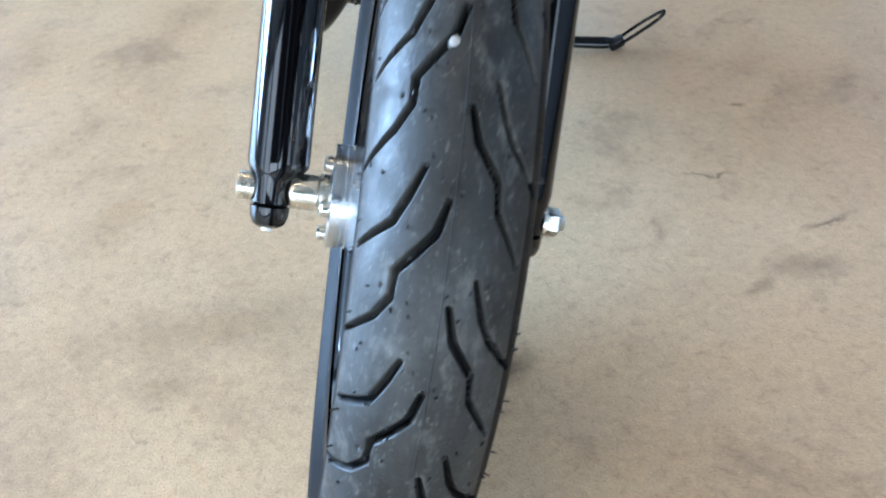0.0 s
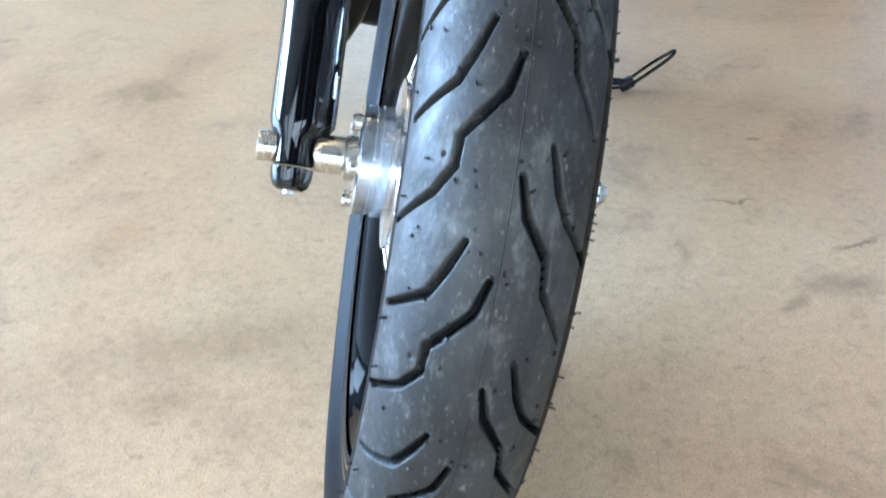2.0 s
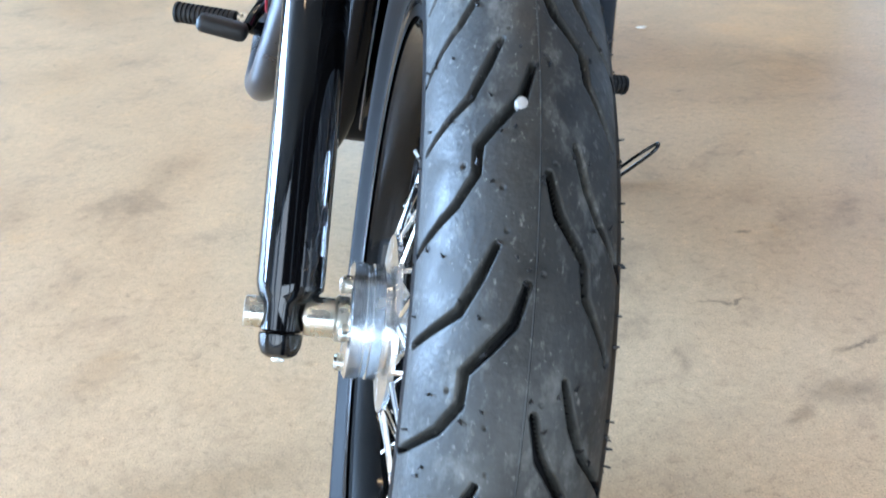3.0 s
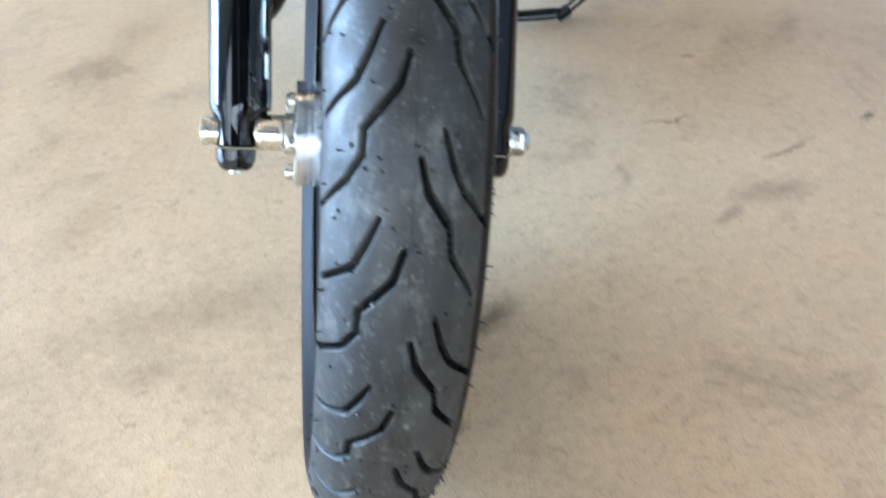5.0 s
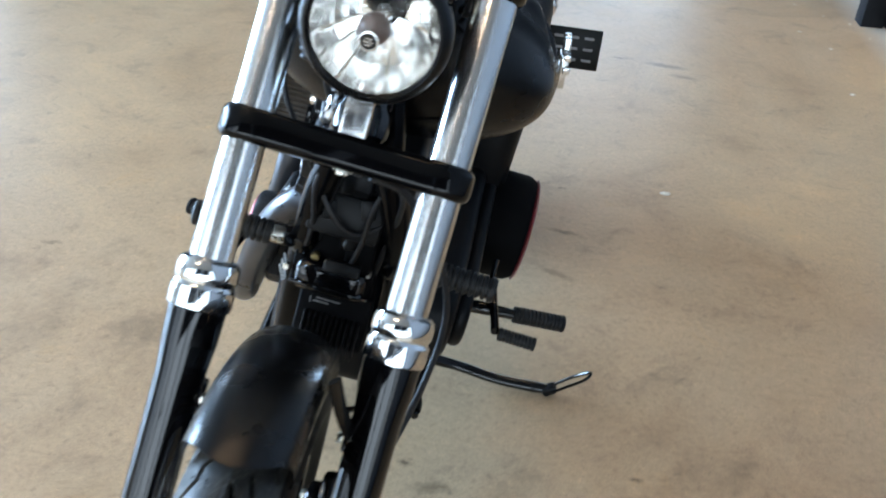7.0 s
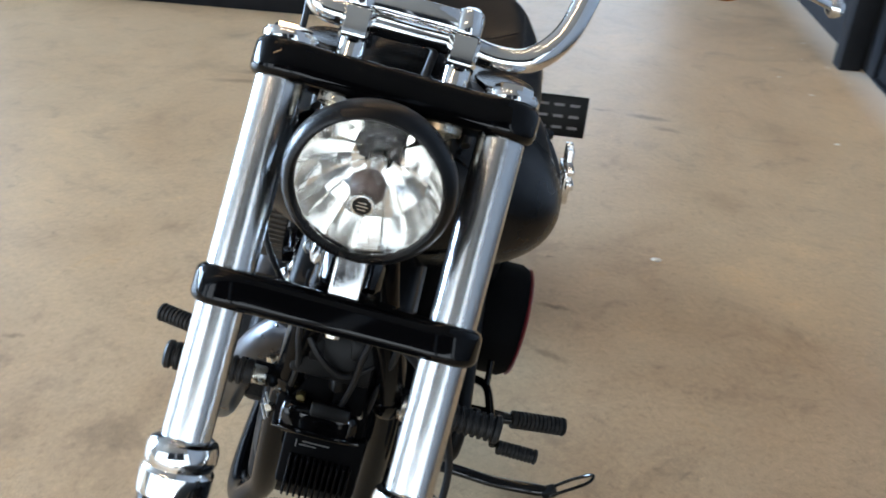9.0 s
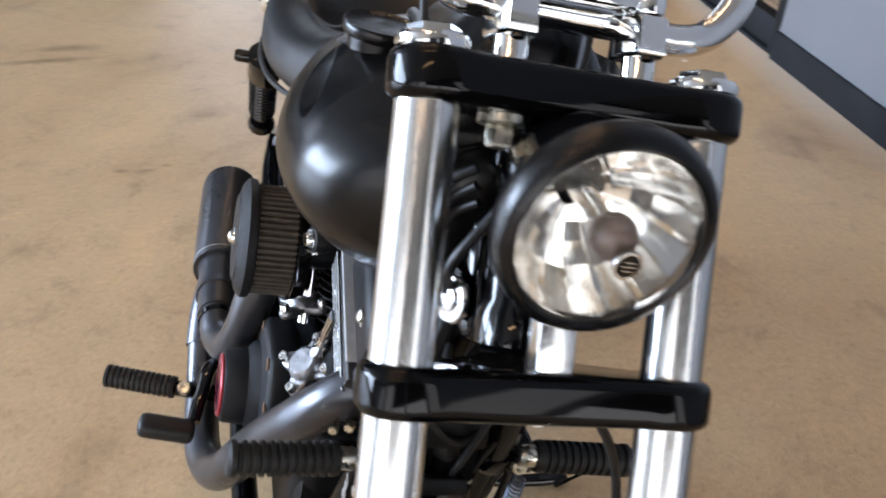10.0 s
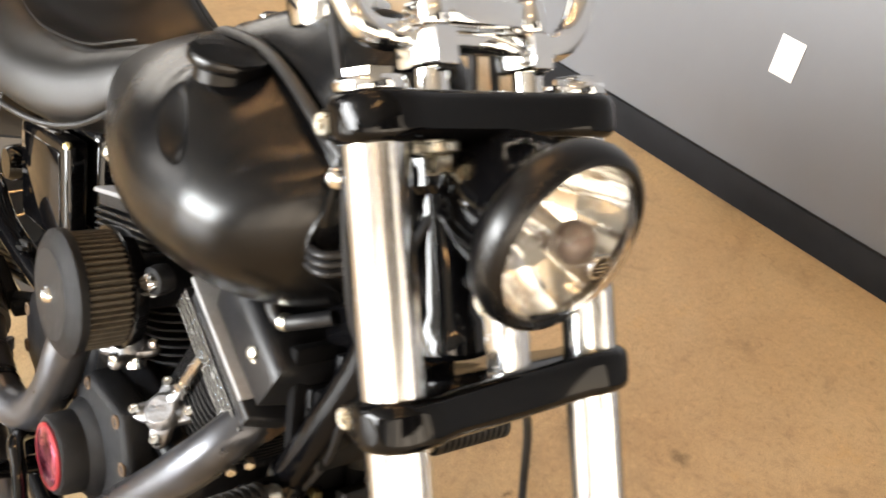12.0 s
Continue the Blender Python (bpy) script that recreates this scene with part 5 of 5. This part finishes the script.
muff.tube([(-0.186, 0.98, 0.333), (-0.182, 1.06, 0.326), (-0.177, 1.115, 0.321), (-0.176, 1.135, 0.321)], [0.029, 0.034, 0.039, 0.046], 26, 4)
muff.tube([(-0.176, 1.130, 0.321), (-0.1755, 1.142, 0.322), (-0.165, 1.340, 0.350), (-0.1645, 1.352, 0.352)], [0.0475, 0.049, 0.051, 0.046], 30, 2)
muffler = part("muffler", muff, PIPE, bike, "satin black muffler with a brownish heat tint")
part("weld_bead", Form().lathe([(0.0478, -0.0022), (0.0494, 0.0), (0.0478, 0.0022)], (-0.1758, 1.137, 0.3215), (0.05, 0.99, 0.13), 30, False), BAND, muffler, "pale weld bead")
part("muffler_clamp", Form().tube([(-0.1838, 1.035, 0.3285), (-0.1828, 1.052, 0.3268)], 0.0352, 24, 1).hexagon(0.006, 0.02, (-0.152, 1.042, 0.335), (0, 0.2, 1)), PIPE, muffler)
part("muffler_bracket", Form().box((0.020, 0.09, 0.045), pose(-0.120, 1.20, 0.345, 8), 0.006).box((0.05, 0.022, 0.020), pose(-0.105, 1.12, 0.350), 0.005).tube([(-0.115, 1.15, 0.352), (-0.08, 1.10, 0.372), (-0.05, 1.06, 0.385)], 0.009, 10, 3), MATTE_SHADE, muffler, "black hanger bracket")

# ---- transmission, side cover, swing arm, shock
part("gearbox", Form().box((0.19, 0.24, 0.22), pose(0.0, 0.99, 0.40), 0.03, 3), CASE, bike, "satin black gearbox")
tcov = part("gearbox_end_cover", Form().prism([(0.06, 0.045), (0.078, 0.00), (0.070, -0.06), (0.02, -0.09), (-0.05, -0.075), (-0.072, -0.01), (-0.052, 0.04), (0.0, 0.058)], 0.040, pose(-0.092, 0.985, 0.405) @ side_frame, 0.014, 4), CASE, bike, "satin black gearbox end cover")
for u, v in ((0.048, 0.032), (0.058, -0.045), (0.008, -0.072), (-0.046, -0.058), (-0.056, 0.0), (0.0, 0.044)):
    part("cover_bolt", Form().lathe([(0.010, 0.0), (0.010, 0.003), (0.007, 0.0035), (0.006, 0.001), (0.0, 0.001)], (pose(-0.092, 0.985, 0.405) @ side_frame) @ Vector((u, v, 0.038)), (-1, 0, 0), 16), RUSTY, tcov)
for side in (-1, 1):
    m = pose(0.01 + side * 0.072, 1.185, 0.535, -15)
    sc = part("side_cover", Form().box((0.034, 0.215, 0.165), m, 0.010, 3), GLOSS, bike, "gloss black side cover")
    part("cover_panel", Form().box((0.006, 0.180, 0.132), m @ pose(side * 0.0165, 0.006, -0.003), 0.0025, 2), GLOSS, sc)
    part("cover_bolt", Form().lathe([(0.0055, 0), (0.0055, 0.005), (0.0, 0.0065)], (0.01 + side * 0.085, 1.100, 0.636), (side, -0.6, 0.6), 14), PADLOCK, sc)
    arm = part("swing_arm", Form().tube([(0.02 + side * 0.105, 1.10, 0.40), (0.03 + side * 0.12, 1.31, 0.385), (0.05 + side * 0.125, 1.47, 0.385), (0.07 + side * 0.125, 1.64, 0.33)], [0.020, 0.020, 0.020, 0.020], 16, 5, flat=1.3), GLOSS, bike)
    top, bot = Vector((0.062 + side * 0.194, 1.406, 0.600)), Vector((0.076 + side * 0.180, 1.558, 0.390))
    d = (bot - top).normalized()
    shock = part("shock_absorber", Form().tube([top, bot], 0.016, 16, 1).lathe([(0.012, -0.02), (0.030, -0.012), (0.031, 0.05), (0.027, 0.056)], top, d, 28).lathe([(0.024, 0.0), (0.028, 0.012), (0.028, 0.02)], bot - d * 0.03, d, 24), GLOSS, bike, "black shock absorber with chrome spring")
    turns = [top + d * (0.055 + 0.012 * k / 10) + (Vector((1, 0, 0)) * math.cos(2 * math.pi * k / 10) + d.cross(Vector((1, 0, 0))) * math.sin(2 * math.pi * k / 10)) * 0.024 for k in range(120)]
    part("spring", Form().tube(turns, 0.0038, 8, 1), GLOSS, shock)
    part("mounting_bolt", Form().lathe([(0.012, 0.0), (0.012, 0.03), (0.008, 0.036), (0.0, 0.037)], top + Vector((side * 0.018, 0, 0)), (side, 0, 0), 18), GLOSS, shock)
    part("fender_strut", Form().tube([(0.045 + side * 0.10, 1.26, 0.66), (0.055 + side * 0.115, 1.42, 0.69), (0.07 + side * 0.12, 1.62, 0.70)], [0.012, 0.014, 0.012], 12, 5, flat=2.2), DENIM, bike)
guard = part("belt_guard", Form().box((0.008, 0.17, 0.07), pose(-0.094, 1.24, 0.365, -24), 0.003), PLASTIC, bike, "ribbed black guard")
for k in range(6):
    part("rib", Form().box((0.010, 0.15, 0.006), pose(-0.101, 1.24, 0.392 - k * 0.010, -24), 0.002), PLASTIC, guard)
RAX = Vector((0.085, 1.63, 0.330))
rear = part("rear_wheel", Form().lathe([(0.20, -0.050), (0.216, -0.058), (0.216, -0.050), (0.19, -0.02), (0.19, 0.02), (0.216, 0.050), (0.216, 0.058), (0.20, 0.050), (0.18, 0.0), (0.20, -0.050)], RAX, X, 64).lathe([(0.03, -0.09), (0.035, -0.08), (0.035, 0.08), (0.03, 0.09)], RAX, X, 28), GLOSS, bike)
part("tyre", Form().lathe([(0.210, -0.050), (0.25, -0.062), (0.280, -0.060), (0.300, -0.046), (0.309, -0.025), (0.312, 0.0), (0.309, 0.025), (0.300, 0.046), (0.280, 0.060), (0.25, 0.062), (0.210, 0.050)], RAX, X, 96, False), RUBBER_SIDE, rear, "black rear tyre")
for k in range(10):
    a = radians(36 * k)
    part("spoke", Form().tube([RAX + Vector((0.02, 0.03 * math.cos(a), 0.03 * math.sin(a))), RAX + Vector((0.0, 0.19 * math.cos(a), 0.19 * math.sin(a)))], 0.010, 8, 1), GLOSS, rear)
part("rear_fender", fender_form(RAX, 0.370, 0.092, 50, -70, 0.05, nose=0.02), DENIM, bike, "satin black rear fender", 50)
for side in (-1, 1):
    sig = part("rear_turn_signal", Form().lathe([(0.01, -0.03), (0.026, -0.025), (0.029, 0.0), (0.027, 0.02), (0.0, 0.026)], (0.065 + side * 0.18, 1.59, 0.652), (0, 1, 0), 24), CHROME, bike, "chrome rear turn signal")
    part("signal_stalk", Form().tube([(0.065 + side * 0.10, 1.59, 0.66), (0.065 + side * 0.175, 1.59, 0.652)], 0.007, 10, 1), CHROME, sig)

part("oil_tank", Form().box((0.10, 0.24, 0.22), pose(0.012, 1.19, 0.53, -12), 0.02, 3), GLOSS, bike, "satin black oil tank behind the side cover")

# ---- left side: primary drive
def stadium(y0, z0, r0, y1, z1, r1, n=20):
    pts = []
    for j in range(n + 1):
        a = radians(90 + 180 * j / n)
        pts.append((y0 + r0 * math.cos(a), z0 + r0 * math.sin(a)))
    for j in range(n + 1):
        a = radians(-90 + 180 * j / n)
        pts.append((y1 + r1 * math.cos(a), z1 + r1 * math.sin(a)))
    return pts


left_frame = Matrix(((0, 0, 1, 0), (1, 0, 0, 0), (0, 1, 0, 0), (0, 0, 0, 1)))      # x to the rear, y up, z out to the left
pri = part("primary_cover", Form().prism(stadium(0.72, 0.335, 0.090, 1.02, 0.36, 0.125), 0.10, pose(0.10, 0, 0) @ left_frame, 0.022, 4).prism(stadium(0.73, 0.335, 0.065, 1.02, 0.36, 0.098), 0.03, pose(0.195, 0, 0) @ left_frame, 0.014, 4), CASE, bike, "satin black primary drive cover")
# darker than the primary cover: shade put into the paint
part("derby_cover", Form().lathe([(0.100, -0.06), (0.112, -0.03), (0.112, 0.02), (0.104, 0.034), (0.06, 0.040), (0.0, 0.041)], (0.274, 1.05, 0.345), X, 64), MATTE_SHADE, pri, "round black derby cover")
part("derby_ring", Form().lathe([(0.104, 0.033), (0.108, 0.036), (0.104, 0.040), (0.090, 0.043)], (0.274, 1.05, 0.345), X, 64), RED, pri, "red ring on the derby cover")
part("left_engine_cover", Form().box((0.11, 0.16, 0.22), pose(0.185, 1.08, 0.50, 0, 0, 0), 0.04, 4), CASE, bike, "satin black battery box cover")
# engine cover with the left side's shade put into its black
part("coil_cover", Form().box((0.07, 0.13, 0.15), pose(0.120, 0.80, 0.56), 0.02, 3), MATTE_SHADE, bike, "black coil cover")


# ---- foot controls
def ribbed_peg(p0, p1, r, ribs):
    p0, p1 = Vector(p0), Vector(p1)
    length = (p1 - p0).length
    prof = [(r * 0.5, 0.0), (r * 0.94, 0.001)]
    for k in range(ribs):
        h = 0.004 + k * (length - 0.010) / ribs
        q = (length - 0.010) / ribs
        prof += [(r, h), (r, h + q * 0.5), (r * 0.84, h + q * 0.62), (r * 0.84, h + q * 0.92)]
    prof += [(r * 1.04, length - 0.005), (r * 1.0, length - 0.001), (0.0, length)]
    return Form().lathe(prof, p0, p1 - p0, 22)


peg = part("foot_peg", ribbed_peg((-0.240, 0.842, 0.304), (-0.338, 0.868, 0.298), 0.0165, 12), GRIP, bike, "ribbed black rubber foot peg", 25)
part("peg_mount", Form().tube([(-0.130, 0.86, 0.275), (-0.19, 0.848, 0.292), (-0.243, 0.841, 0.304)], [0.014, 0.013, 0.011], 14, 4), GLOSS, peg)
part("peg_bolt", Form().lathe([(0.0, 0.008), (0.004, 0.008), (0.0045, 0.011), (0.0085, 0.011), (0.0095, 0.009), (0.0095, -0.002)], (-0.228, 0.836, 0.308), (-0.2, -0.55, 0.8), 18), ZINC, peg)
pedal = part("brake_pedal", Form().tube([(-0.130, 0.90, 0.30), (-0.190, 0.86, 0.335), (-0.205, 0.80, 0.335), (-0.215, 0.755, 0.322)], [0.010, 0.011, 0.010, 0.009], 14, 6), GLOSS, bike, "black brake pedal")
part("pedal_pad", Form().box((0.075, 0.034, 0.026), pose(-0.250, 0.742, 0.322, 0, 6, -4), 0.010, 3), GRIP, pedal, "black rubber pedal pad")
peg = part("foot_peg", ribbed_peg((0.318, 0.828, 0.288), (0.420, 0.845, 0.286), 0.0165, 12), GRIP, bike, "ribbed black rubber foot peg", 25)
part("peg_mount", Form().tube([(0.200, 0.84, 0.27), (0.26, 0.832, 0.28), (0.320, 0.828, 0.288)], [0.014, 0.013, 0.010], 14, 4), GLOSS, peg)
shift = part("shift_lever", Form().tube([(0.235, 0.90, 0.30), (0.262, 0.86, 0.32), (0.272, 0.78, 0.325), (0.280, 0.715, 0.322)], 0.008, 12, 6).tube([(0.262, 0.86, 0.32), (0.259, 0.885, 0.362)], 0.006, 10, 1), GLOSS, bike, "black shift lever")
part("shift_peg", ribbed_peg((0.286, 0.712, 0.322), (0.356, 0.712, 0.320), 0.0125, 9), GRIP, shift, "ribbed rubber shifter peg", 25)

# ---- side stand
stand = part("side_stand", Form().tube([(0.10, 0.80, 0.135), (0.17, 0.85, 0.105), (0.25, 0.875, 0.088), (0.34, 0.868, 0.088), (0.42, 0.862, 0.100), (0.458, 0.860, 0.108)], [0.014, 0.013, 0.011, 0.011, 0.012, 0.008], 14, 6, flat=0.75), GLOSS, bike, "black side stand with a wire loop foot")
part("stand_loop", Form().tube([(0.452, 0.868, 0.110), (0.480, 0.862, 0.148), (0.503, 0.852, 0.178), (0.510, 0.845, 0.188), (0.507, 0.836, 0.184), (0.497, 0.834, 0.170), (0.475, 0.842, 0.138), (0.450, 0.850, 0.104)], 0.0032, 8, 6), GLOSS, stand)
part("stand_knuckle", Form().box((0.03, 0.024, 0.018), pose(0.449, 0.860, 0.106, 0, -40), 0.005), PLASTIC, stand)

# ---- regulator, cables, hoses between the down tubes
reg = part("regulator", Form().box((0.104, 0.022, 0.086), pose(0.014, 0.436, 0.482, -14), 0.006), MATTE_SHADE, bike, "black finned regulator")
for k in range(11):
    part("fin", Form().box((0.0030, 0.024, 0.056), pose(-0.024 + 0.0078 * k, 0.420, 0.463, -14), 0.001, 1), CASE, reg)
for k in range(2):
    part("label_bar", Form().box((0.034 - 0.012 * k, 0.0008, 0.0012), pose(0.004 - 0.010 * k, 0.4240 + 0.0020 * k, 0.5165 - 0.008 * k, -14)), BAND, reg, "plain grey bar of a worn label")
part("label_bar", Form().box((0.0012, 0.0008, 0.010), pose(-0.021, 0.4255, 0.510, -14)), BAND, reg)
part("regulator_top", Form().box((0.10, 0.05, 0.045), pose(0, 0.448, 0.54, -14), 0.012, 3), GLOSS, reg)
part("regulator_plug", Form().box((0.05, 0.02, 0.018), pose(0.012, 0.428, 0.572, -30), 0.004, 2), PLASTIC, reg)
part("regulator_lip", Form().box((0.112, 0.012, 0.006), pose(0, 0.424, 0.535, -20), 0.002, 2), GLOSS, reg)
part("mount_bolt", Form().hexagon(0.0065, 0.012, (-0.029, 0.456, 0.564), (0, -1, 0.2)), PADLOCK, bike, "brassy hex bolt")
part("mount_bolt", Form().hexagon(0.0075, 0.010, (0.045, 0.452, 0.560), (0, -1, 0.2)), ZINC, bike)
part("mount_bolt", Form().hexagon(0.0060, 0.010, (-0.064, 0.455, 0.535), (-0.3, -1, 0.2)), ZINC, bike)
for k, (x, y, z) in enumerate(((0.028, 0.452, 0.66), (-0.024, 0.450, 0.648), (0.012, 0.446, 0.610), (-0.012, 0.452, 0.690))):
    part("wire_plug", Form().box((0.020, 0.022, 0.028), pose(x, y, z, -20, 8 * k - 12, 14 * k), 0.004, 2), PLASTIC, bike)
for k, line in enumerate(([(-0.05, 0.44, 0.70), (-0.02, 0.425, 0.66), (0.015, 0.43, 0.63), (0.05, 0.445, 0.645)], [(0.05, 0.43, 0.73), (0.035, 0.42, 0.68), (0.030, 0.43, 0.62), (0.02, 0.435, 0.57)], [(-0.035, 0.43, 0.74), (-0.045, 0.425, 0.69), (-0.040, 0.435, 0.63), (-0.045, 0.45, 0.58)])):
    part("cable", Form().tube(line, 0.0038, 8, 6), RUBBER_SIDE, bike, "black cable")
part("oil_filter", Form().lathe([(0.038, 0.0), (0.040, 0.006), (0.040, 0.075), (0.030, 0.085), (0.0, 0.086)], (0, 0.56, 0.44), (0, -1, 0.1), 36), GLOSS, bike)
# added dark panel, stands in for the deep shade ahead of the engine
part("shade_panel", Form().box((0.118, 0.016, 0.215), pose(0, 0.478, 0.615, -16), 0.006).box((0.070, 0.020, 0.060), pose(-0.010, 0.462, 0.660, -16), 0.006).box((0.040, 0.018, 0.050), pose(0.030, 0.452, 0.585, -16), 0.005), MATTE_SHADE, bike, "added matte black panel that puts shade between the frame tubes")
part("oil_cooler", Form().box((0.10, 0.03, 0.06), pose(0, 0.455, 0.64, -20), 0.006), PLASTIC, bike)
part("motor_mount", Form().box((0.09, 0.05, 0.03), pose(0, 0.50, 0.66, -20), 0.006).box((0.05, 0.012, 0.05), pose(0.0, 0.47, 0.70, -20), 0.004), CASE, bike)
for k in range(4):
    part("mount_plate", Form().box((0.075, 0.012, 0.005), pose(0, 0.463 + 0.004 * k, 0.625 + 0.016 * k, -20), 0.001), CASE, bike)
damper = Form().tube([(0.100, 0.46, 0.60), (0.118, 0.48, 0.52), (0.130, 0.505, 0.42)], 0.010, 14, 4)
for k in range(3):
    part("label_bar", Form().box((0.0008, 0.050 - 0.008 * k, 0.0026), pose(-0.0700 - 0.002 * k, 0.4715 - 0.0040 * k, 0.520 - 0.004 * k, -72, 0, -38)), WHITE, bike, "plain white bar of a worn label")
part("hose_sleeve", damper, RUBBER_SIDE, bike)
coil = [Vector((0.108, 0.45, 0.555)) + Vector((0.0075 * math.cos(k * 0.7) + 0.014 * k / 140, 0.0075 * math.sin(k * 0.7) + 0.020 * k / 140, -0.112 * k / 140)) for k in range(141)]
part("coil_spring", Form().tube(coil, 0.0017, 6, 1), material("blued_spring_steel", (0.22, 0.25, 0.30), 0.35, 1.0, vary=0.2, scale=60), bike, "blued steel coil spring")
mount = part("stand_mount", Form().box((0.075, 0.06, 0.110), pose(0.135, 0.66, 0.200, 0, 12), 0.012, 3).box((0.036, 0.035, 0.035), pose(0.172, 0.64, 0.172, 0, -20), 0.008, 3).tube([(0.085, 0.60, 0.235), (0.115, 0.63, 0.215), (0.130, 0.66, 0.19)], 0.013, 12, 3), MATTE_SHADE, bike, "black stand mount under the frame")
part("mount_bolt", Form().hexagon(0.0085, 0.012, (0.180, 0.620, 0.172), (0.2, -1, 0)), GLOSS, mount)
part("mount_pin", Form().tube([(0.062, 0.60, 0.150), (0.110, 0.63, 0.150)], 0.006, 10, 1), GLOSS, mount)
part("breather_hose", Form().tube([(-0.068, 0.548, 0.752), (-0.0665, 0.538, 0.740), (-0.063, 0.524, 0.737), (-0.053, 0.505, 0.750), (-0.036, 0.488, 0.763)], 0.0080, 14, 5), RUBBER_SIDE, bike, "black breather hose")
part("hose_clip", Form().lathe([(0.0088, -0.0045), (0.0092, -0.004), (0.0092, 0.004), (0.0088, 0.0045)], (-0.0625, 0.523, 0.7375), (0.35, -1, 0.35), 22), ZINC, bike, "steel hose clip")
for n, line in enumerate((
        [(-0.125, 0.57, 1.16), (-0.116, 0.515, 1.09), (-0.109, 0.482, 1.035), (-0.110, 0.455, 1.002), (-0.113, 0.430, 0.964), (-0.108, 0.410, 0.901), (-0.098, 0.385, 0.837), (-0.071, 0.370, 0.792), (-0.05, 0.40, 0.73)],
        [(0.03, 0.50, 1.07), (0.02, 0.455, 1.00), (0.0, 0.43, 0.95), (-0.03, 0.415, 0.90), (-0.055, 0.41, 0.85), (-0.04, 0.43, 0.80)],
        [(0.055, 0.50, 1.06), (0.045, 0.45, 1.0), (0.05, 0.42, 0.93), (0.03, 0.40, 0.87), (0.02, 0.41, 0.80)],
        [(-0.050, 0.430, 0.930), (-0.066, 0.438, 0.912), (-0.068, 0.440, 0.888), (-0.080, 0.441, 0.871), (-0.098, 0.452, 0.864), (-0.085, 0.50, 0.850)],
        [(-0.046, 0.430, 0.915), (-0.060, 0.440, 0.895), (-0.064, 0.441, 0.876), (-0.078, 0.442, 0.861), (-0.096, 0.452, 0.855), (-0.085, 0.50, 0.842)],
        [(-0.040, 0.430, 0.900), (-0.052, 0.440, 0.884), (-0.060, 0.442, 0.864), (-0.076, 0.443, 0.851), (-0.094, 0.452, 0.846), (-0.085, 0.50, 0.835)],
        [(0.02, 0.30, 0.795), (-0.03, 0.32, 0.79), (-0.05, 0.36, 0.78), (-0.03, 0.42, 0.76)],
        [(0.03, 0.315, 0.79), (0.06, 0.36, 0.76), (0.07, 0.41, 0.70), (0.06, 0.45, 0.60), (0.05, 0.47, 0.50)],
        [(0.0, 0.44, 0.76), (-0.02, 0.44, 0.70), (-0.03, 0.455, 0.62), (-0.03, 0.48, 0.54)])):
    part("cable", Form().tube(line, (0.0032, 0.0045, 0.004, 0.004, 0.004, 0.004, 0.0035, 0.004, 0.005)[n], 10, 7), RUBBER_SIDE, bike, "black cable")

# ---- plate bracket on the left of the rear wheel
pm = pose(0.345, 1.80, 0.495, -8, -9, 0)
brk = part("plate_bracket", Form().box((0.190, 0.006, 0.11), pm, 0.003), PLASTIC, bike, "black slotted plate bracket")
for r in range(3):
    for c in range(4):
        part("slot", Form().box((0.026, 0.001, 0.007), pm @ pose(-0.062 + 0.041 * c, -0.0036, -0.030 + 0.03 * r)), BAND, brk)
part("bracket_arm", Form().tube([(0.13, 1.64, 0.33), (0.20, 1.72, 0.40), (0.31, 1.79, 0.47)], 0.010, 12, 4), GLOSS, brk)

# ---------------------------------------------------------------- small things on the floor
def crumb(name, x, y, size, mat, label, category):
    g, seg, rings = Form(), 9, []
    for h, k in ((0.0, 0.9), (0.25, 1.0), (0.6, 0.75), (0.75, 0.2)):
        rings.append([(x + size * k * random.uniform(0.75, 1.15) * math.cos(a), y + size * 0.7 * k * random.uniform(0.75, 1.15) * math.sin(a), 0.0003 + size * 0.35 * h) for a in (2 * math.pi * j / seg for j in range(seg))])
    return thing(name, g.rings(rings), mat, label, category)


crumb("paper_scrap", 0.577, 2.488, 0.016, PEBBLE, "small pale scrap lying on the concrete", "scrap")
crumb("paper_scrap", 1.299, 3.475, 0.012, PEBBLE, "small pale crumb lying on the concrete", "scrap")
for x, y, size in ((1.21, 4.19, 0.010), (1.46, 4.38, 0.008), (1.63, 4.66, 0.009), (1.25, 4.61, 0.007), (1.51, 4.19, 0.007), (1.31, 3.99, 0.011), (1.42, 4.73, 0.008), (1.36, 4.47, 0.006)):
    tagged(crumb("paint_flake", x, y, size, PEBBLE, "pale paint flake lying on the concrete by the door", "flake"), group="flakes by the door")
